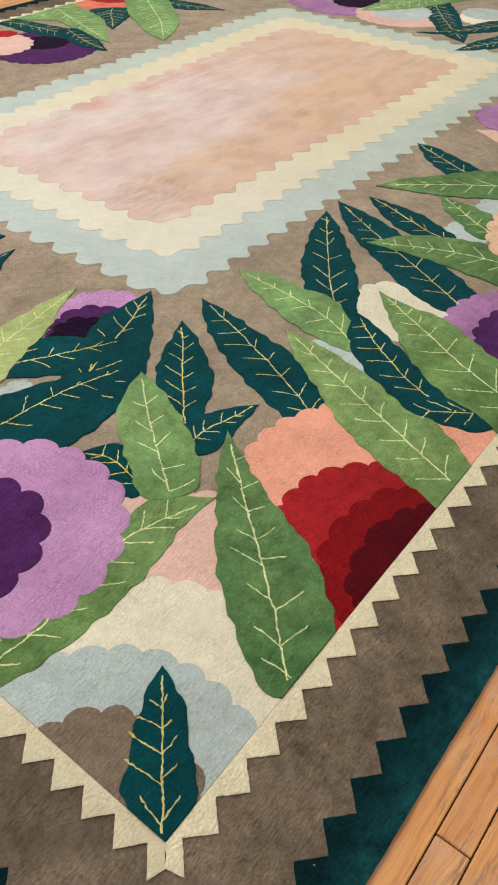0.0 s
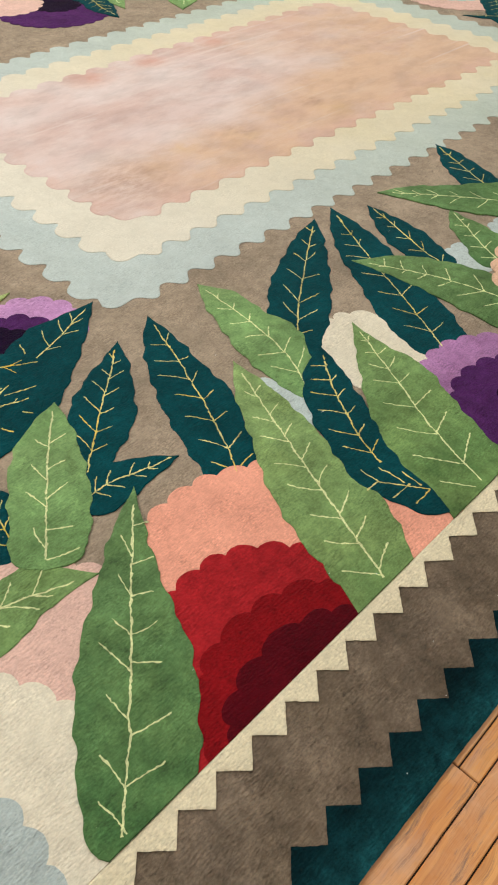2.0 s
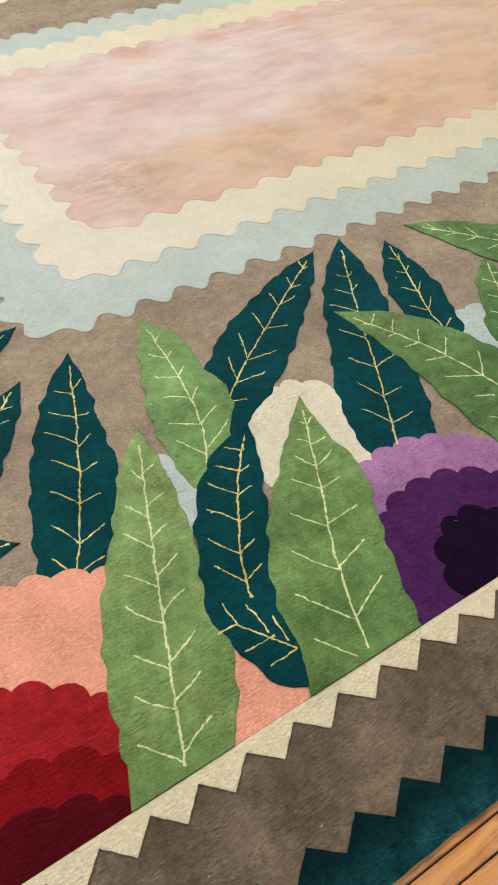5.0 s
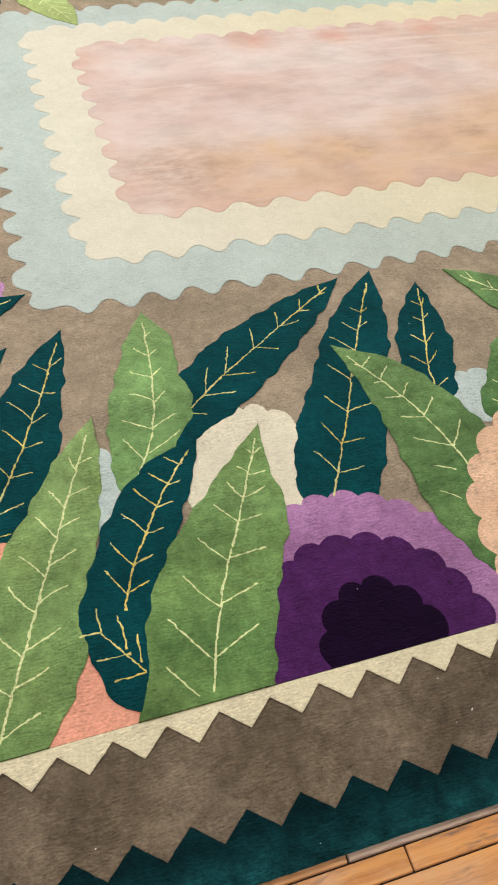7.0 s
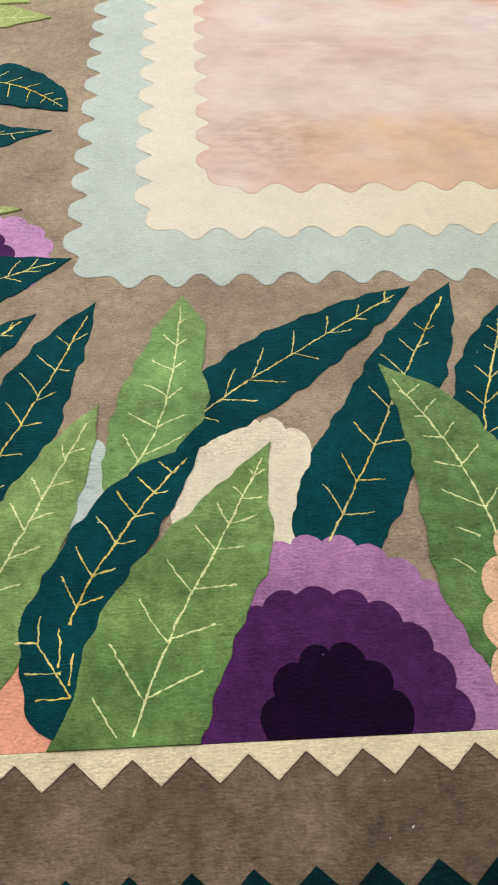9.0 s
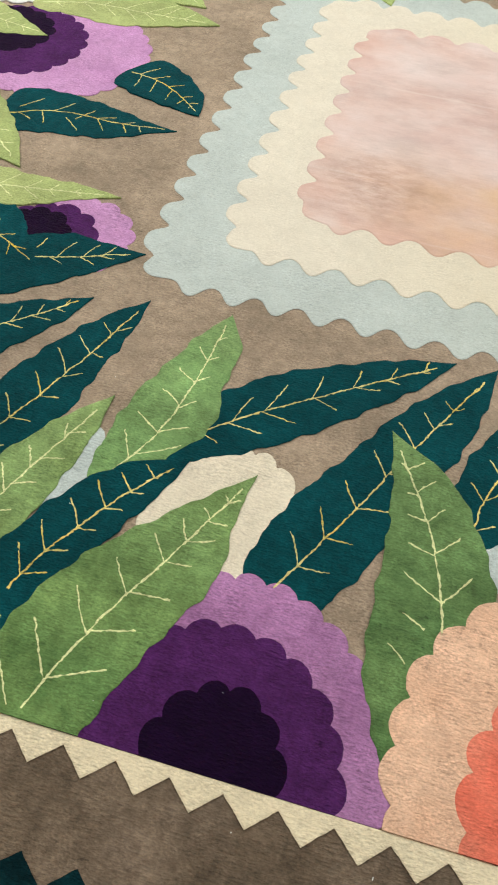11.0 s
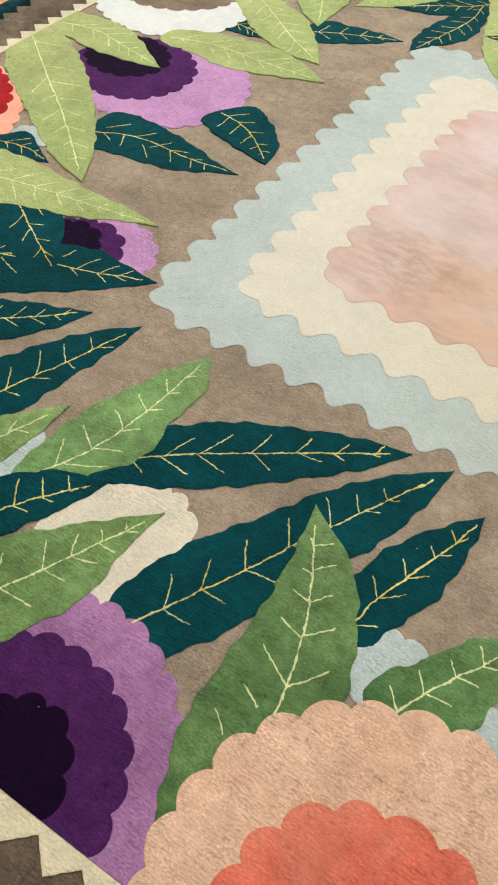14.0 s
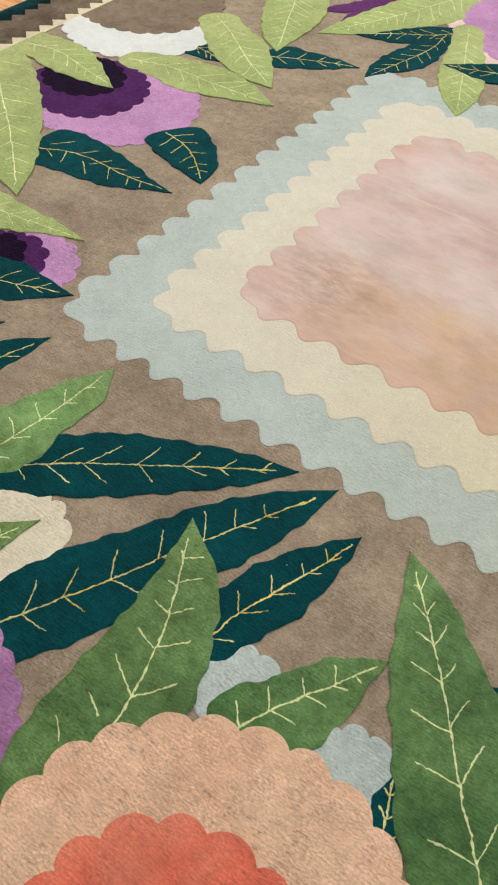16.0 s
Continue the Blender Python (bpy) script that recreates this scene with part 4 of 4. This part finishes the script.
leaf("deep_green", 4, (3.277, 0.505), (2.731, 1.184), (0.112, 0.146, 0.126, 0.101, 0.044), (-0.089, -0.144, -0.15, -0.103, -0.068), (0.006, -0.007),
     veins=((0.19, 0.005, 0.25, 0.093), (0.356, 0.005, 0.42, 0.088), (0.482, 0.001, 0.546, 0.076), (0.608, -0.009, 0.667, 0.056), (0.714, -0.006, 0.751, 0.029), (0.788, -0.005, 0.834, 0.02), (0.873, -0.003, 0.89, 0.01), (0.195, 0.004, 0.274, -0.056), (0.356, 0.001, 0.447, -0.069), (0.493, -0.002, 0.561, -0.059), (0.615, -0.012, 0.659, -0.047), (0.707, -0.008, 0.769, -0.049), (0.796, -0.006, 0.837, -0.035), (0.872, -0.008, 0.925, -0.03)))
leaf("teal", 1.6, (3.024, 0.475), (2.956, 0.701), (0.038, 0.038, 0.038, 0.036, 0.019), (-0.032, -0.033, -0.036, -0.027, -0.012), (0.002, 0.005))
leaf("teal", 1, (3.069, 0.785), (3.31, 1.289), (0.099, 0.099, 0.087, 0.073, 0.033), (-0.081, -0.082, -0.077, -0.066, -0.049), (0.001, 0.002))
# leaves along the short side
leaf("yellow", 5, (-0.037, 2.367), (0.871, 1.636), (0.138, 0.157, 0.153, 0.127, 0.076), (-0.104, -0.143, -0.123, -0.1, -0.066), (0.003, 0.014),
     veins=((0.091, 0.005, 0.148, 0.103), (0.281, 0.012, 0.341, 0.123), (0.388, 0.016, 0.446, 0.123), (0.509, 0.018, 0.543, 0.11), (0.577, 0.016, 0.646, 0.091), (0.688, 0.016, 0.731, 0.078), (0.784, 0.019, 0.826, 0.06), (0.868, 0.015, 0.889, 0.04), (0.365, 0.007, 0.454, -0.076), (0.488, 0.017, 0.516, -0.049), (0.577, 0.013, 0.634, -0.068), (0.684, 0.012, 0.72, -0.049), (0.784, 0.019, 0.794, -0.02), (0.878, 0.014, 0.878, -0.021), (0.933, 0.013, 0.947, -0.004)))
leaf("yellow", 5.6, (-0.006, 2.498), (0.604, 2.457), (0.144, 0.166, 0.166, 0.121, 0.052), (-0.046, -0.057, -0.069, -0.056, -0.033), (0.059, 0.034))
leaf("teal", 2, (0.664, 1.897), (1.29, 2.014), (0.177, 0.178, 0.145, 0.096, 0.035), (-0.091, -0.076, -0.079, -0.073, -0.027), (0.05, 0.015),
     veins=((0.1, 0.056, 0.214, 0.121), (0.292, 0.03, 0.396, 0.109), (0.426, 0.01, 0.522, 0.076), (0.548, 0.004, 0.652, 0.045), (0.69, -0.007, 0.762, 0.027), (0.107, 0.049, 0.186, -0.015), (0.23, 0.033, 0.265, -0.033), (0.377, 0.015, 0.461, -0.056), (0.548, 0.004, 0.601, -0.042), (0.69, -0.007, 0.726, -0.041), (0.788, -0.003, 0.806, -0.03)))
leaf("teal", 4, (0.986, 2.325), (1.334, 2.13), (0.155, 0.16, 0.151, 0.127, 0.082), (-0.084, -0.081, -0.065, -0.045, -0.022), (0.042, 0.037),
     veins=((0.134, 0.05, 0.18, 0.109), (0.266, 0.044, 0.344, 0.099), (0.47, 0.046, 0.545, 0.099), (0.681, 0.037, 0.735, 0.07), (0.801, 0.031, 0.855, 0.052), (0.153, 0.022, 0.257, -0.05), (0.311, 0.03, 0.421, -0.03), (0.536, 0.034, 0.612, -0.023), (0.717, 0.03, 0.731, -0.009), (0.829, 0.026, 0.849, 0.005)))
leaf("yellow", 4, (0.435, 2.689), (1.215, 2.797), (0.107, 0.151, 0.17, 0.161, 0.087), (-0.05, -0.059, -0.096, -0.071, -0.032), (0.05, 0.021))
leaf("yellow", 5, (0.468, 3.36), (1.119, 2.918), (0.097, 0.101, 0.13, 0.101, 0.053), (-0.102, -0.118, -0.14, -0.131, -0.083), (0.007, -0.01))
leaf("teal", 2, (0.605, 3.005), (0.823, 2.988), (0.075, 0.083, 0.066, 0.046, 0.02), (-0.066, -0.062, -0.054, -0.042, -0.024), (0.009, 0.002))
leaf("teal", 2, (0.914, 3.145), (1.317, 3.358), (0.083, 0.132, 0.103, 0.079, 0.041), (-0.091, -0.081, -0.066, -0.051, -0.018), (0.013, 0.014))
leaf("yellow", 4, (0.572, 3.985), (0.937, 3.228), (0.18, 0.18, 0.172, 0.128, 0.054), (-0.132, -0.132, -0.129, -0.115, -0.075), (0.008, 0.004))
leaf("teal", 2, (1.469, 3.992), (1.38, 3.29), (0.072, 0.096, 0.125, 0.111, 0.041), (-0.004, -0.032, -0.056, -0.064, -0.045), (0.041, 0.027))
leaf("teal", 2, (1.534, 4.052), (1.117, 3.652), (0.043, 0.073, 0.099, 0.098, 0.053), (-0.053, -0.072, -0.061, -0.031, -0.013), (0.025, 0.004))
leaf("yellow", 3, (1.399, 4.668), (0.972, 3.535), (0.164, 0.187, 0.214, 0.159, 0.105), (-0.158, -0.138, -0.108, -0.086, -0.046), (0.018, 0.032))
leaf("plum", 2, (1.074, 4.412), (0.829, 3.767), (0.075, 0.075, 0.082, 0.104, 0.086), (-0.026, -0.019, 0.008, 0.012, -0.001), (0.032, 0.058))
leaf("yellow", 4, (1.512, 4.146), (1.866, 3.249), (0.077, 0.08, 0.098, 0.102, 0.068), (-0.075, -0.076, -0.096, -0.104, -0.069), (0.001, 0.002))
leaf("teal", 5, (1.968, 3.778), (1.6, 3.65), (0.084, 0.084, 0.09, 0.066, 0.029), (-0.107, -0.107, -0.09, -0.058, -0.025), (-0.008, 0.004))
leaf("teal", 2, (0.37, 1.603), (0.697, 1.657), (0.065, 0.071, 0.136, 0.096, 0.041), (-0.042, -0.029, -0.009, -0.017, -0.01), (0.032, 0.039))
# leaves across the centre and at the far corner
leaf("teal", 2, (6.126, 2.677), (5.08, 1.897), (0.074, 0.084, 0.091, 0.067, 0.058), (-0.173, -0.173, -0.161, -0.14, -0.107), (-0.042, -0.037))
leaf("teal", 2.6, (5.782, 1.756), (5.098, 2.275), (0.116, 0.116, 0.113, 0.11, 0.072), (-0.126, -0.127, -0.07, -0.014, 0.007), (0.001, 0.048))
leaf("teal", 2, (5.455, 1.574), (4.875, 1.862), (0.066, 0.066, 0.066, 0.06, 0.042), (-0.147, -0.147, -0.125, -0.099, -0.042), (-0.038, -0.019))
leaf("light", 3, (6.345, 2.534), (5.331, 2.891), (0.177, 0.177, 0.177, 0.158, 0.099), (-0.184, -0.177, -0.154, -0.125, -0.077), (0.003, 0.016))
leaf("light", 4, (4.054, 5.161), (3.525, 3.748), (0.125, 0.144, 0.175, 0.172, 0.072), (-0.147, -0.137, -0.118, -0.093, -0.065), (-0.002, -0.004))
leaf("teal", 3, (4.171, 4.384), (3.763, 3.969), (0.148, 0.138, 0.115, 0.073, 0.031), (-0.168, -0.168, -0.147, -0.079, -0.034), (-0.015, -0.003))
leaf("light", 4, (4.624, 4.493), (3.794, 3.509), (0.167, 0.168, 0.173, 0.166, 0.095), (-0.162, -0.164, -0.165, -0.122, -0.082), (0.016, 0.034))
leaf("teal", 2, (4.59, 4.367), (4.673, 3.692), (0.041, 0.041, 0.044, 0.048, 0.022), (-0.15, -0.15, -0.156, -0.137, -0.053), (-0.055, -0.045))
leaf("teal", 4, (3.321, 4.853), (3.503, 3.835), (0.139, 0.139, 0.131, 0.12, 0.059), (-0.007, -0.027, -0.07, -0.081, -0.056), (0.05, 0.02))
leaf("teal", 4.6, (3.553, 4.218), (3.386, 3.639), (0.067, 0.067, 0.063, 0.055, 0.023), (-0.097, -0.097, -0.103, -0.107, -0.06), (-0.016, -0.026))
leaf("light", 3.4, (3.345, 5.085), (3.857, 4.36), (0.099, 0.099, 0.138, 0.132, 0.075), (-0.113, -0.113, -0.11, -0.103, -0.087), (-0.002, 0.014))
leaf("plum", 2.2, (1.043, 4.208), (0.989, 3.733), (0.03, 0.03, 0.03, 0.028, 0.024), (-0.044, -0.044, -0.043, -0.035, -0.019), (-0.007, -0.004))
leaf("rose_beige", 1, (3.468, 0.736), (3.671, 1.129), (0.032, 0.032, 0.013, -0.001, 0), (-0.147, -0.147, -0.147, -0.147, -0.111), (-0.06, -0.074))

# a few pale specks of lint caught in the pile
rnd = random.Random(11)
bm = bmesh.new()
for k in range(46):
    x, y = rnd.uniform(0.0, 3.4), (rnd.uniform(-0.32, 0.2) if k % 2 else rnd.uniform(-0.3, 1.1))
    turn, size = rnd.uniform(0, 3.14), rnd.uniform(0.0008, 0.0018)
    bmesh.ops.create_icosphere(bm, subdivisions=1, radius=1, matrix=pose(x, y, 0.0052 if y > 0 else -0.0025, 0, 0, math.degrees(turn)) @ Matrix.Diagonal((size * rnd.choice((1, 1, 3)), size, size * 0.6, 1)))
tagged(part("lint", bm, WOOL["pale_grey"], None), "tiny pale specks of lint on the rug", "lint", kind="stuff")

# ---- floor boards, last ----
BOARD = 0.075
rnd = random.Random(5)
boards = []
first = -0.395 - BOARD * math.floor((-0.395 - Y0) / BOARD)
for row in range(int((Y1 - first) / BOARD)):
    ya = first + row * BOARD
    yb = ya + BOARD
    x = X0 - rnd.uniform(0, 2.0)
    ends = []
    while x < X1:
        ends.append(x)
        x += rnd.uniform(1.6, 2.9)
    if abs(ya + 0.395) < 0.01:
        ends = [-2.2, 0.957, 1.895, 3.9, 6.0, 8.2]
    if abs(yb + 0.395) < 0.01:
        ends = [-1.9, 0.34, 2.35, 4.3, 6.6, 8.9]
    ends = [X0] + [e for e in ends if e > X0 + 0.1] + [X1]
    for xa, xb in zip(ends, ends[1:]):
        if abs(ya + 0.395) < 0.01 and 0.9 < xa < 4:
            boards += [(xa, ya, xb, -0.348), (xa - (0.11 if xa > 1 else 0.0), -0.348, xb - 0.11, yb)]
        else:
            boards.append((xa, ya, xb, yb))
g = 0.0016
far_boards = bmesh.new()
for xa, ya, xb, yb in boards:
    if xa > -EDGE + 0.1 and xb < FX + EDGE - 0.1 and ya > -EDGE + 0.02 and yb < FY + EDGE - 0.02:
        continue
    near = -1.6 < ya < -0.25 or (ya >= -0.25 and xa < -0.3)
    dz = rnd.uniform(-0.0008, 0.0)
    bm = bmesh.new() if near else far_boards
    box(bm, xa + g, ya + g, FLOOR_Z - 0.02, xb - g, yb - g, FLOOR_Z + dz, 0.0022 if near else 0)
    if near:
        part("plank", bm, GREY_PINE if abs(ya + 0.348) < 0.002 and xa > 1.7 else PINE, floor)
tagged(part("far_planks", far_boards, PINE, floor), kind="stuff")
